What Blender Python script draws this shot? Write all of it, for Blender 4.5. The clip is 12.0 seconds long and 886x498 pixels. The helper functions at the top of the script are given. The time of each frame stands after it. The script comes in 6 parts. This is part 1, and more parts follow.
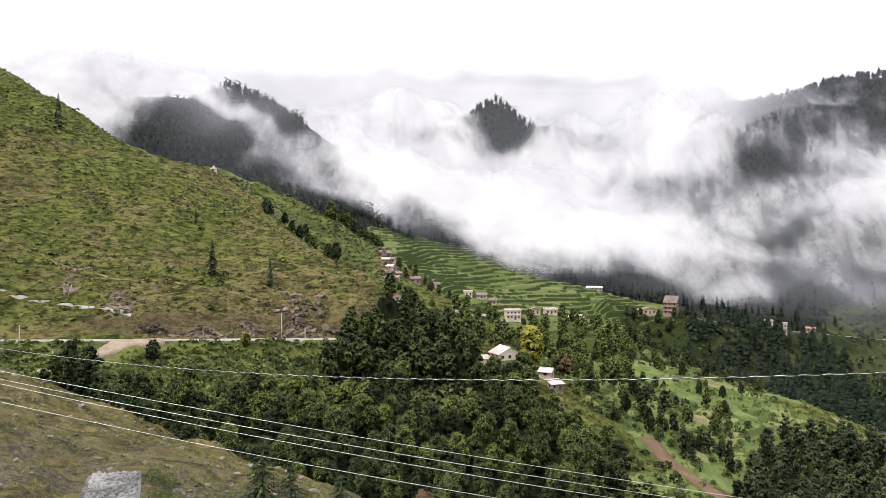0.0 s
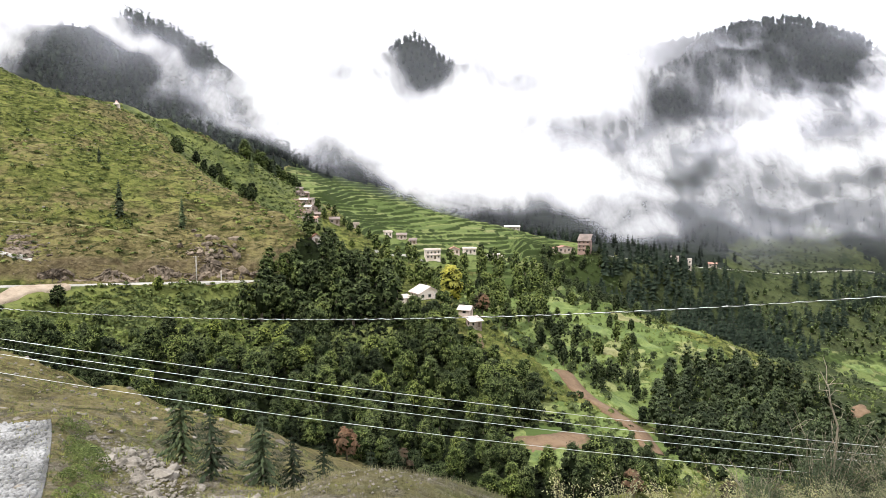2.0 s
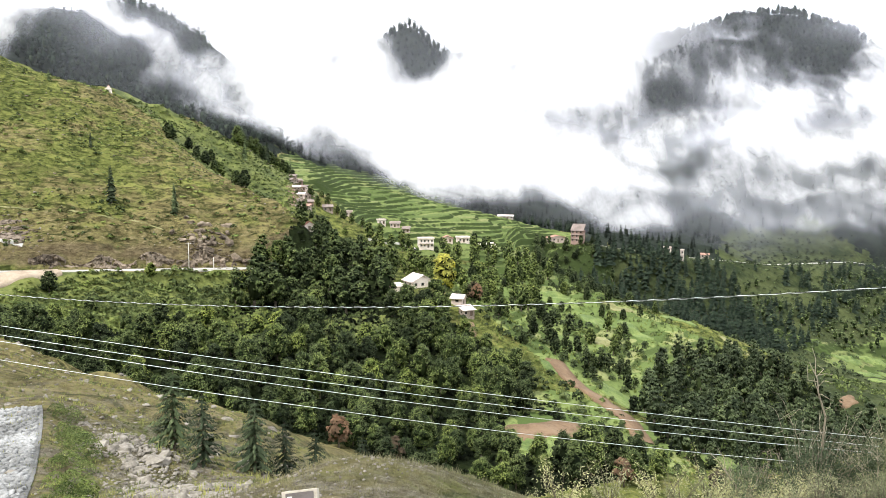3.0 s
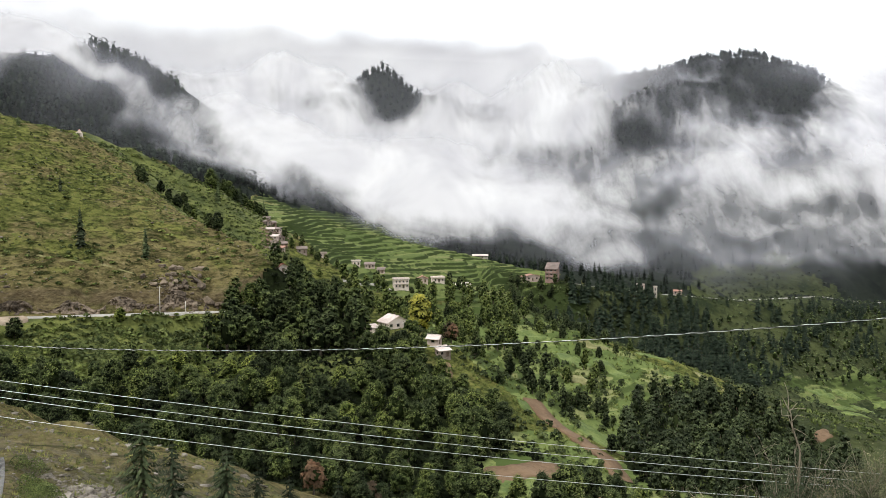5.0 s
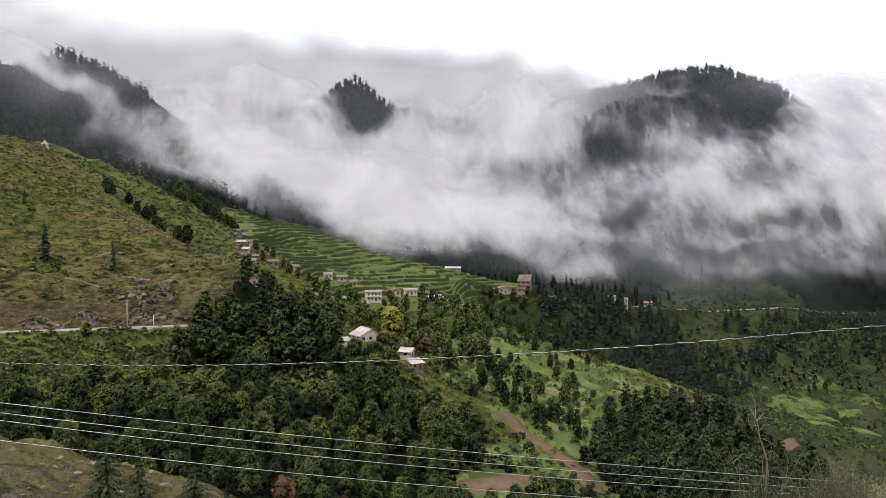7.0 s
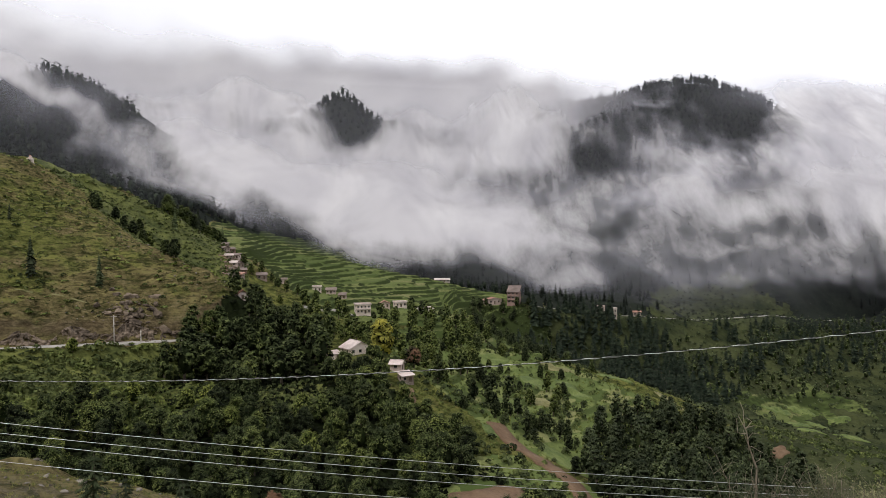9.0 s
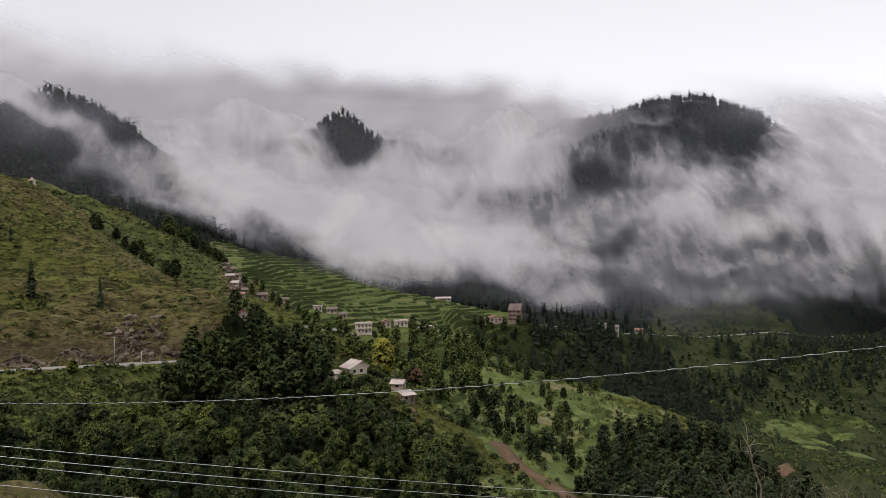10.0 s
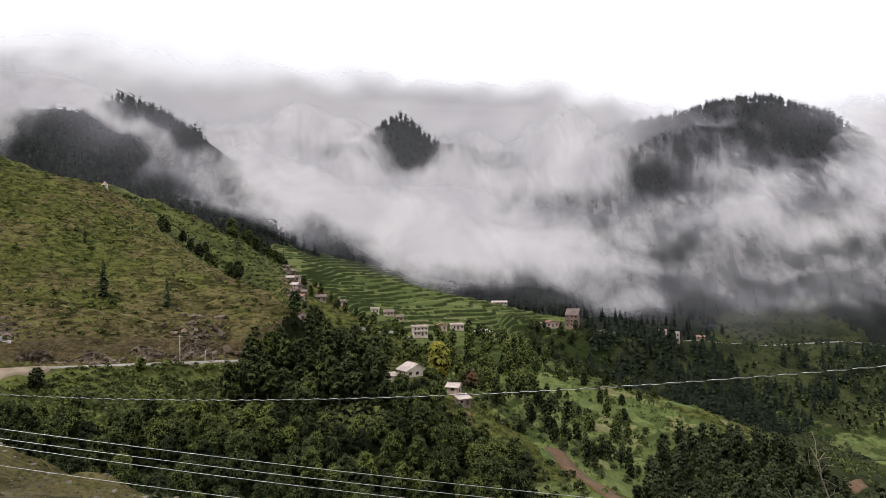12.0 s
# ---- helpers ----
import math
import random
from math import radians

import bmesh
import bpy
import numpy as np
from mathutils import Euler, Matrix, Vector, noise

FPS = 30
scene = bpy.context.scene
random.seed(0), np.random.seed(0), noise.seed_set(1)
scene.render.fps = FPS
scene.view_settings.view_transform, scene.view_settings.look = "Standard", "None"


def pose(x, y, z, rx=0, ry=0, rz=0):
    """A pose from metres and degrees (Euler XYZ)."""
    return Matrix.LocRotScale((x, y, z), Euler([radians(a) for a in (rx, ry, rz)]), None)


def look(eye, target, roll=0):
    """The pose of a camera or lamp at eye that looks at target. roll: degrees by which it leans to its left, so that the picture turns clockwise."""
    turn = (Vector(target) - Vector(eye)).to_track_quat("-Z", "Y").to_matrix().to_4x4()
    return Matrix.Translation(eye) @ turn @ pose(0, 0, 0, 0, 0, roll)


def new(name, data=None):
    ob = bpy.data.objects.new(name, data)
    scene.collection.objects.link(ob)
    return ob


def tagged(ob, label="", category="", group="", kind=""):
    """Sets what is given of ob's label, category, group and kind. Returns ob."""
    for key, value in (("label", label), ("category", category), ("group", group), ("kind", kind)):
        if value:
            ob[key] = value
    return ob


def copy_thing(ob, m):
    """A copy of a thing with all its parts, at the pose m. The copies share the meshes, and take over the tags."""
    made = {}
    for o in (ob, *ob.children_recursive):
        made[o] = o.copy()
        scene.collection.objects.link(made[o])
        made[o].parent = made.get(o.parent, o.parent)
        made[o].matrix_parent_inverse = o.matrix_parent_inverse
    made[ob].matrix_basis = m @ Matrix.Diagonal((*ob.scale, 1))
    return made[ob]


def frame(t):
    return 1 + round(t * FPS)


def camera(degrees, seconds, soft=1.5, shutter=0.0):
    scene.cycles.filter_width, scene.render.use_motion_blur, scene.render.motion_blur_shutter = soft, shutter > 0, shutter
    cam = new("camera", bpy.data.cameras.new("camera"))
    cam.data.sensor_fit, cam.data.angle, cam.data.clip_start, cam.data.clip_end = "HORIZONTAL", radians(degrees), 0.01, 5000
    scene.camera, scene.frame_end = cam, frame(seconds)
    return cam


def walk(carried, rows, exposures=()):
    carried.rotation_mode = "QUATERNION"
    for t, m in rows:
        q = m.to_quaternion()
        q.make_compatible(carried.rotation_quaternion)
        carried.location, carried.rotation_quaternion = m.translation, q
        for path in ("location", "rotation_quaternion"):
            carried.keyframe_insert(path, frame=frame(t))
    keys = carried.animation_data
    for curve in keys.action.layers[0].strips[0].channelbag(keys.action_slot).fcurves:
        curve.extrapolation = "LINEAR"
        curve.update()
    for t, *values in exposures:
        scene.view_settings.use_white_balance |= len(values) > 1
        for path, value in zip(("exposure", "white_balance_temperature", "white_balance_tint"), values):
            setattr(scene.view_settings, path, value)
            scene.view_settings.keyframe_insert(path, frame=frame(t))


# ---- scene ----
cam = camera(64.34, 12.0, soft=0.5)
PATH = [
    (0, pose(0.000, 0, 0, 90.00, -0.00, 0.00)),
    (0.5, pose(0.000, 0, 0, 90.66, -0.62, -1.91)),
    (1, pose(0.005, 0, 0, 90.65, -0.25, -3.86)),
    (1.5, pose(0.011, 0, 0, 87.65, -0.29, -6.08)),
    (2, pose(0.016, 0, 0, 85.13, 0.10, -6.52)),
    (2.5, pose(0.021, 0, 0, 83.56, -0.14, -6.99)),
    (3, pose(0.026, 0, 0, 84.21, -0.40, -7.02)),
    (3.2, pose(0.028, 0, 0, 84.80, -0.25, -7.16)),
    (4.8, pose(0.045, 0, 0, 87.16, 0.21, -8.43)),
    (5, pose(0.047, 0, 0, 87.48, 0.21, -9.10)),
    (5.5, pose(0.053, 0, 0, 87.80, 0.11, -9.90)),
    (6, pose(0.058, 0, 0, 87.88, 0.10, -10.06)),
    (6.5, pose(0.063, 0, 0, 88.32, 0.41, -10.29)),
    (7, pose(0.068, 0, 0, 88.48, 0.21, -11.32)),
    (7.2, pose(0.070, 0, 0, 88.71, 0.30, -11.66)),
    (8.8, pose(0.087, 0, 0, 89.29, 0.78, -12.41)),
    (9, pose(0.089, 0, 0, 89.42, 0.77, -12.22)),
    (9.5, pose(0.095, 0, 0, 89.67, 0.88, -11.93)),
    (10, pose(0.100, 0, 0, 90.93, 1.17, -12.16)),
    (10.5, pose(0.100, 0, 0, 91.39, 1.42, -12.53)),
    (11, pose(0.100, 0, 0, 90.61, 1.01, -12.87)),
    (11.5, pose(0.100, 0, 0, 90.85, 1.21, -9.56)),
    (12, pose(0.100, 0, 0, 91.30, 0.75, -7.58)),
]
EXPOSURES = [(0.0, -0.28, 6500, 12), (1.2, -0.25, 6450, 10.5), (1.5, -0.2, 6450, 10), (2.0, 0.16, 6400, 9.5), (2.4, 0.4, 6350, 9), (3.2, 0.38, 6350, 6), (5.0, -0.48, 6500, 7), (7.0, -0.86, 6500, 11), (9.0, -1.11, 6550, 13), (9.6, -1.26, 6600, 13.5), (10.0, -1.42, 6600, 13.5), (10.5, -1.18, 6600, 14), (12.0, -1.05, 6600, 13.5)]
walk(cam, PATH, EXPOSURES)

# ---- light: overcast sky, wide soft sun behind cloud ----
world = bpy.data.worlds.new("overcast")
scene.world = world
world.use_nodes = True
wn, wl = world.node_tree.nodes, world.node_tree.links
wn.clear()
sky = wn.new("ShaderNodeTexSky")
sky.sky_type, sky.sun_disc = "NISHITA", False
sky.sun_elevation, sky.sun_rotation = radians(58), radians(-60)
veil = wn.new("ShaderNodeHueSaturation")
veil.inputs["Saturation"].default_value = 0.25
sky_bg, cloud_bg, both = wn.new("ShaderNodeBackground"), wn.new("ShaderNodeBackground"), wn.new("ShaderNodeAddShader")
sky_bg.inputs["Strength"].default_value = 0.05
# the cloud layer is made four times as bright at the horizon as overhead
up, rise = wn.new("ShaderNodeSeparateXYZ"), wn.new("ShaderNodeMapRange")
wl.new(wn.new("ShaderNodeTexCoord").outputs["Generated"], up.inputs[0])
wl.new(up.outputs["Z"], rise.inputs["Value"])
rise.inputs["To Min"].default_value, rise.inputs["To Max"].default_value = 3.0, 0.75
cloud_bg.inputs["Color"].default_value = (0.94, 0.96, 1.0, 1)
wl.new(rise.outputs[0], cloud_bg.inputs["Strength"])
out = wn.new("ShaderNodeOutputWorld")
wl.new(sky.outputs[0], veil.inputs["Color"])
wl.new(veil.outputs[0], sky_bg.inputs[0])
wl.new(sky_bg.outputs[0], both.inputs[0])
wl.new(cloud_bg.outputs[0], both.inputs[1])
wl.new(both.outputs[0], out.inputs[0])
sun = new("sun", bpy.data.lights.new("sun", "SUN"))
sun.data.energy, sun.data.angle, sun.data.color = 4.2, radians(8), (1.0, 0.96, 0.9)
sun.matrix_world = look((-60, -40, 120), (0, 0, 0))


# ---- materials ----
class Net:
    """A small helper to wire one node material."""

    def __init__(self, name):
        self.m = bpy.data.materials.new(name)
        self.m.use_nodes = True
        self.n, self.l = self.m.node_tree.nodes, self.m.node_tree.links
        self.n.clear()
        self.out = self.n.new("ShaderNodeOutputMaterial")

    def put(self, slot, value):
        if hasattr(value, "is_output"):
            self.l.new(value, slot)
        elif isinstance(value, tuple) and len(value) == 3 and slot.type == "RGBA":
            slot.default_value = (*value, 1)
        else:
            slot.default_value = value

    def coord(self, which="Object"):
        return self.n.new("ShaderNodeTexCoord").outputs[which]

    def place(self):
        return self.n.new("ShaderNodeNewGeometry").outputs["Position"]

    def noise(self, vec, scale, detail=4.0, rough=0.6, warp=0.0, w=None):
        n = self.n.new("ShaderNodeTexNoise")
        if w is not None:
            n.noise_dimensions = "4D"
            self.put(n.inputs["W"], w)
        self.put(n.inputs["Vector"], vec)
        self.put(n.inputs["Scale"], scale)
        self.put(n.inputs["Detail"], detail)
        self.put(n.inputs["Roughness"], rough)
        self.put(n.inputs["Distortion"], warp)
        return n.outputs["Fac"]

    def voronoi(self, vec, scale, feature="F1", rand=1.0):
        n = self.n.new("ShaderNodeTexVoronoi")
        n.feature = feature
        self.put(n.inputs["Vector"], vec)
        self.put(n.inputs["Scale"], scale)
        self.put(n.inputs["Randomness"], rand)
        return n

    def ramp(self, fac, *stops):
        n = self.n.new("ShaderNodeValToRGB")
        e = n.color_ramp.elements
        while len(e) < len(stops):
            e.new(0.5)
        for s, (p, c) in zip(e, stops):
            s.position = p
            s.color = (*c, 1) if isinstance(c, tuple) else (c, c, c, 1)
        self.put(n.inputs["Fac"], fac)
        return n.outputs["Color"]

    def mix(self, fac, a, b, how="MIX"):
        n = self.n.new("ShaderNodeMix")
        n.data_type, n.blend_type = "RGBA", how
        self.put(n.inputs[0], fac)
        self.put(n.inputs[6], a)
        self.put(n.inputs[7], b)
        return n.outputs[2]

    def math(self, op, a, b=0.0, clamp=False):
        n = self.n.new("ShaderNodeMath")
        n.operation, n.use_clamp = op, clamp
        self.put(n.inputs[0], a)
        self.put(n.inputs[1], b)
        return n.outputs[0]

    def span(self, v, a, b, c=0.0, d=1.0):
        n = self.n.new("ShaderNodeMapRange")
        n.interpolation_type = "SMOOTHSTEP"
        for i, q in enumerate((v, a, b, c, d)):
            self.put(n.inputs[i], q)
        return n.outputs[0]

    def scaled(self, vec, s):
        n = self.n.new("ShaderNodeVectorMath")
        n.operation = "MULTIPLY"
        self.put(n.inputs[0], vec)
        n.inputs[1].default_value = s
        return n.outputs[0]

    def bump(self, h, strength=0.5, dist=0.1):
        n = self.n.new("ShaderNodeBump")
        self.put(n.inputs["Height"], h)
        n.inputs["Strength"].default_value, n.inputs["Distance"].default_value = strength, dist
        return n.outputs[0]

    def random(self):
        return self.n.new("ShaderNodeObjectInfo").outputs["Random"]

    def island(self):
        return self.n.new("ShaderNodeNewGeometry").outputs["Random Per Island"]

    def slope(self):
        n = self.n.new("ShaderNodeSeparateXYZ")
        self.l.new(self.n.new("ShaderNodeNewGeometry").outputs["Normal"], n.inputs[0])
        return n.outputs["Z"]

    def surface(self, color, rough=0.9, metal=0.0, normal=None, spec=0.25):
        b = self.n.new("ShaderNodeBsdfPrincipled")
        self.put(b.inputs["Base Color"], color)
        self.put(b.inputs["Roughness"], rough)
        self.put(b.inputs["Metallic"], metal)
        self.put(b.inputs["Specular IOR Level"], spec)
        if normal is not None:
            self.put(b.inputs["Normal"], normal)
        self.l.new(b.outputs[0], self.out.inputs[0])
        return self.m


def ground_material():
    k = Net("hill_grass")
    p = k.place()
    broad, mid, fine = k.noise(p, 0.018, 4), k.noise(p, 0.11, 5, 0.7, 0.6), k.noise(k.scaled(p, (0.85, 0.85, 1.5)), 0.42, 6, 0.72)
    green = k.ramp(fine, (0.36, (0.028, 0.041, 0.009)), (0.46, (0.088, 0.107, 0.026)), (0.56, (0.15, 0.166, 0.046)), (0.66, (0.235, 0.24, 0.075)))
    dry = k.ramp(fine, (0.36, (0.058, 0.048, 0.021)), (0.47, (0.14, 0.118, 0.053)), (0.57, (0.21, 0.175, 0.085)), (0.68, (0.32, 0.265, 0.15)))
    s = k.n.new("ShaderNodeSeparateXYZ")
    k.put(s.inputs[0], p)
    stony = k.math("MULTIPLY", k.span(s.outputs[0], -130.0, -45.0), k.math("MULTIPLY", k.span(s.outputs[1], 330.0, 290.0), k.span(s.outputs[0], -15.0, -30.0)))
    lean = k.math("ADD", k.math("ADD", broad, k.math("MULTIPLY", mid, 0.7)), k.math("MULTIPLY", stony, 0.15))
    lean = k.math("ADD", lean, k.math("MULTIPLY", k.math("MULTIPLY", k.span(s.outputs[1], 150.0, 100.0), k.span(s.outputs[0], 12.0, -4.0)), 0.2))
    grass = k.mix(k.span(lean, 0.83, 0.99), green, dry)
    grass = k.mix(k.math("MULTIPLY", k.span(k.noise(p, 0.055, 5, 0.65, 0.8), 0.52, 0.66), 0.7), grass, k.mix(0.35, grass, (0.03, 0.048, 0.012)))
    tiny = k.noise(p, 7.0, 4, 0.7)
    grass = k.mix(k.span(tiny, 0.4, 0.75), grass, k.mix(0.5, grass, (0.160, 0.136, 0.072)))
    ledge = k.noise(k.scaled(p, (0.3, 0.3, 1.0)), 0.62, 5, 0.62, 1.0)
    grass = k.mix(k.math("MULTIPLY", k.math("MULTIPLY", k.span(ledge, 0.5, 0.6), k.span(k.noise(p, 0.07, 4, 0.6), 0.36, 0.6)), 0.95), grass, k.mix(k.span(lean, 0.8, 1.05), (0.215, 0.225, 0.066), (0.265, 0.23, 0.10)))
    # dark bands paint the shading under turf ledges into the grass colour
    grass = k.mix(k.math("MULTIPLY", k.span(ledge, 0.47, 0.37), 0.75), grass, (0.026, 0.036, 0.010))
    soil = k.ramp(fine, (0.3, (0.11, 0.075, 0.05)), (0.7, (0.24, 0.18, 0.13)))
    bare = k.span(k.math("ADD", mid, k.math("MULTIPLY", fine, 0.35)), 0.80, 0.95)
    steep = k.span(k.slope(), 0.78, 0.55)
    tint = k.mix(k.math("MAXIMUM", k.math("MULTIPLY", bare, 0.6), k.math("MULTIPLY", steep, 0.55)), grass, soil)
    bump = k.bump(k.math("ADD", k.math("ADD", fine, k.math("MULTIPLY", tiny, 0.15)), k.math("MULTIPLY", mid, 1.5)), 1.0, 1.8)
    tint = k.mix(1.0, tint, (0.95, 0.95, 0.91), "MULTIPLY")
    stone = k.ramp(k.noise(p, 2.2, 6, 0.75), (0.36, (0.07, 0.058, 0.042)), (0.5, (0.15, 0.13, 0.10)), (0.66, (0.27, 0.245, 0.20)))
    near = k.math("MULTIPLY", k.span(s.outputs[1], 100.0, 50.0), k.span(s.outputs[0], 12.0, 2.0))
    tint = k.mix(k.math("MULTIPLY", near, k.span(k.noise(p, 0.35, 5, 0.7, 0.5), 0.42, 0.58, 0.15, 0.85)), tint, stone)
    return k.surface(tint, 0.95, normal=bump, spec=0.04)


def leaf_material(name, dark, light, tip):
    """Leaves that vary from spray to spray, from tree to tree and in patches of a few metres."""
    k = Net(name)
    soft = lambda a, b, f: tuple(p + (q - p) * f for p, q in zip(a, b))
    c = k.ramp(k.island(), (0.0, soft(dark, light, 0.45)), (0.55, light), (1.0, soft(light, tip, 0.6)))
    c = k.mix(k.span(k.noise(k.place(), 0.45, 2), 0.4, 0.72), c, dark)
    r = k.math("ADD", k.math("MULTIPLY", k.random(), 0.65), k.math("MULTIPLY", k.span(k.noise(k.place(), 0.11, 1), 0.3, 0.7), 0.35))
    h = k.n.new("ShaderNodeHueSaturation")
    k.put(h.inputs["Hue"], k.span(r, 0, 1, 0.515, 0.485))
    k.put(h.inputs["Saturation"], k.span(r, 0, 1, 0.8, 1.1))
    k.put(h.inputs["Value"], k.span(r, 0.1, 0.9, 0.48, 1.45))
    k.put(h.inputs["Color"], c)
    return k.surface(h.outputs[0], 0.8, spec=0.06)


def plain_material(name, a, b, scale=6.0, rough=0.85, metal=0.0, rise=0.3, spec=0.25):
    """Two tones broken up at two scales, with a fine relief."""
    k = Net(name)
    p = k.place()
    big, small = k.noise(p, scale * 0.12, 3), k.noise(p, scale, 5, 0.7)
    c = k.mix(k.span(k.math("ADD", k.math("MULTIPLY", big, 0.6), k.math("MULTIPLY", small, 0.4)), 0.36, 0.64), a, b)
    return k.surface(c, rough, metal, k.bump(small, rise, 0.3 / scale), spec)


def mist_material(name, density, scale, stretch, amp, cut, soft, relief, haze, swells):
    """Drifting water mist: scattering toned grey for its shading, gathered in swells and torn at the edges by broken
    noise.
    """
    k = Net(name)
    raw = k.coord("Object")
    warp = k.n.new("ShaderNodeTexNoise")
    k.put(warp.inputs["Vector"], raw)
    k.put(warp.inputs["Scale"], 0.014)
    k.put(warp.inputs["Detail"], 1.5)
    shift, moved = k.n.new("ShaderNodeVectorMath"), k.n.new("ShaderNodeVectorMath")
    shift.operation, moved.operation = "SUBTRACT", "MULTIPLY_ADD"
    k.put(shift.inputs[0], warp.outputs["Color"])
    shift.inputs[1].default_value = (0.5, 0.5, 0.5)
    k.put(moved.inputs[0], shift.outputs[0])
    moved.inputs[1].default_value = (70, 0, 55)
    k.put(moved.inputs[2], raw)
    s = k.n.new("ShaderNodeSeparateXYZ")
    k.put(s.inputs[0], moved.outputs[0])

    def gathered(rows):
        total = 0.0
        for x, z, rx, rz, roll, weight in rows:
            c, q = math.cos(radians(roll)), math.sin(radians(roll))
            a, b = k.math("SUBTRACT", s.outputs[0], x), k.math("SUBTRACT", s.outputs[2], z)
            u = k.math("ADD", k.math("MULTIPLY", a, c / rx), k.math("MULTIPLY", b, -q / rx))
            v = k.math("ADD", k.math("MULTIPLY", a, q / rz), k.math("MULTIPLY", b, c / rz))
            far = k.math("ADD", k.math("MULTIPLY", u, u), k.math("MULTIPLY", v, v))
            total = k.math("ADD", k.math("MULTIPLY", k.math("EXPONENT", k.math("MULTIPLY", far, -1.2)), weight), total)
        return total

    total = gathered(swells)
    p = k.scaled(raw, stretch)
    n = k.noise(p, scale, 6, 0.57, 0.5)
    fine = k.noise(k.scaled(raw, (1.6, 1, 0.8)), scale * 2.6, 5, 0.58, 0.25)
    lift = k.math("ADD", total, k.math("ADD", k.math("MULTIPLY", k.math("SUBTRACT", n, 0.52), amp * 1.5), k.math("MULTIPLY", k.math("SUBTRACT", fine, 0.5), amp * 0.75)))
    a = k.math("MULTIPLY", k.span(lift, cut, cut + soft), density)
    a = k.math("MULTIPLY", a, k.span(total, 0.05, 0.4))
    thick = a
    # distance haze is painted on as a thin even veil, bluer than the billows
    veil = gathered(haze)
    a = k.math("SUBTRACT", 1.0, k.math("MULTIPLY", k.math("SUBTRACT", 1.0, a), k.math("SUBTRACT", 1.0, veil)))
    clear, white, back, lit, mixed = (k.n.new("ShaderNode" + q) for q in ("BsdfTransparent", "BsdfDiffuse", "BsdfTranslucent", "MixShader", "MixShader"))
    # uneven greys put the shading of the billows into the mist colour
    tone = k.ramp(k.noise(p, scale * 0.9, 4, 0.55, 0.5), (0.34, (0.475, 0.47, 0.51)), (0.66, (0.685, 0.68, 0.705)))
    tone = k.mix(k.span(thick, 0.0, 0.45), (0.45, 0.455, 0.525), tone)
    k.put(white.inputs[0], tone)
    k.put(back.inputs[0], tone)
    lit.inputs[0].default_value = 0.12
    # a fixed upward normal lights the sheets as if billows faced the sky
    up = k.n.new("ShaderNodeCombineXYZ")
    for slot, v in zip(up.inputs, (0.0, -0.45, 0.89)):
        slot.default_value = v
    billow = k.n.new("ShaderNodeBump")
    k.put(billow.inputs["Height"], k.noise(p, scale * 1.1, 2.5, 0.45, 0.5))
    billow.inputs["Strength"].default_value, billow.inputs["Distance"].default_value = 1.0, relief
    k.l.new(up.outputs[0], billow.inputs["Normal"])
    k.l.new(billow.outputs[0], white.inputs["Normal"])
    k.l.new(white.outputs[0], lit.inputs[1])
    k.l.new(back.outputs[0], lit.inputs[2])
    k.put(mixed.inputs[0], a)
    k.l.new(clear.outputs[0], mixed.inputs[1])
    k.l.new(lit.outputs[0], mixed.inputs[2])
    k.l.new(mixed.outputs[0], k.out.inputs[0])
    return k.m


def field_material(name, light, bank):
    """Narrow crop strips in shifting greens, with scrub on the steep terrace faces."""
    k = Net(name)
    p = k.place()
    patch = k.voronoi(k.scaled(p, (0.035, 0.07, 0.33)), 1.0).outputs["Color"]
    tone = k.n.new("ShaderNodeSeparateColor")
    k.put(tone.inputs[0], patch)
    fine = k.noise(p, 0.8, 5, 0.7)
    c = k.ramp(tone.outputs[0], (0.0, (0.058, 0.082, 0.025)), (0.4, (0.10, 0.13, 0.042)), (0.75, (0.15, 0.178, 0.062)), (1.0, (0.19, 0.19, 0.085)))
    c = k.mix(k.math("MULTIPLY", k.span(fine, 0.45, 0.7), 0.7), c, (0.055, 0.078, 0.026))
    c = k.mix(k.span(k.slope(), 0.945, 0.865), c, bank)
    c = k.mix(1.0, c, (light, light, light), "MULTIPLY")
    return k.surface(c, 0.95, normal=k.bump(fine, 0.6, 0.5), spec=0.04)


GRASS = ground_material()
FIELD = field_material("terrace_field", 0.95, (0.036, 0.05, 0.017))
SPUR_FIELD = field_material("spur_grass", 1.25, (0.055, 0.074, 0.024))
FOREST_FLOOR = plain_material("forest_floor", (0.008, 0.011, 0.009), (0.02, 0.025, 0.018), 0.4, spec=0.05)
LEAF = leaf_material("oak_leaves", (0.018, 0.029, 0.010), (0.086, 0.112, 0.037), (0.22, 0.25, 0.09))
LEAF_WOOD = leaf_material("dark_oak_leaves", (0.018, 0.028, 0.013), (0.078, 0.10, 0.045), (0.20, 0.23, 0.105))
# near-black leaves carry the shade below the trees in their colour
LEAF_SHADED = leaf_material("shaded_undergrowth_leaves", (0.005, 0.008, 0.003), (0.014, 0.020, 0.007), (0.03, 0.038, 0.013))
LEAF_BRIGHT = leaf_material("fresh_leaves", (0.042, 0.062, 0.017), (0.135, 0.165, 0.047), (0.26, 0.285, 0.09))
LEAF_YELLOW = leaf_material("yellowing_leaves", (0.13, 0.135, 0.025), (0.29, 0.28, 0.055), (0.44, 0.42, 0.09))
# dark crown cores put the shade inside the foliage into the leaf colour
CROWN_SHADE = leaf_material("crown_shade_leaves", (0.006, 0.010, 0.004), (0.02, 0.03, 0.010), (0.042, 0.055, 0.018))
LEAF_RUST = leaf_material("rusty_leaves", (0.07, 0.045, 0.028), (0.13, 0.085, 0.05), (0.17, 0.11, 0.07))
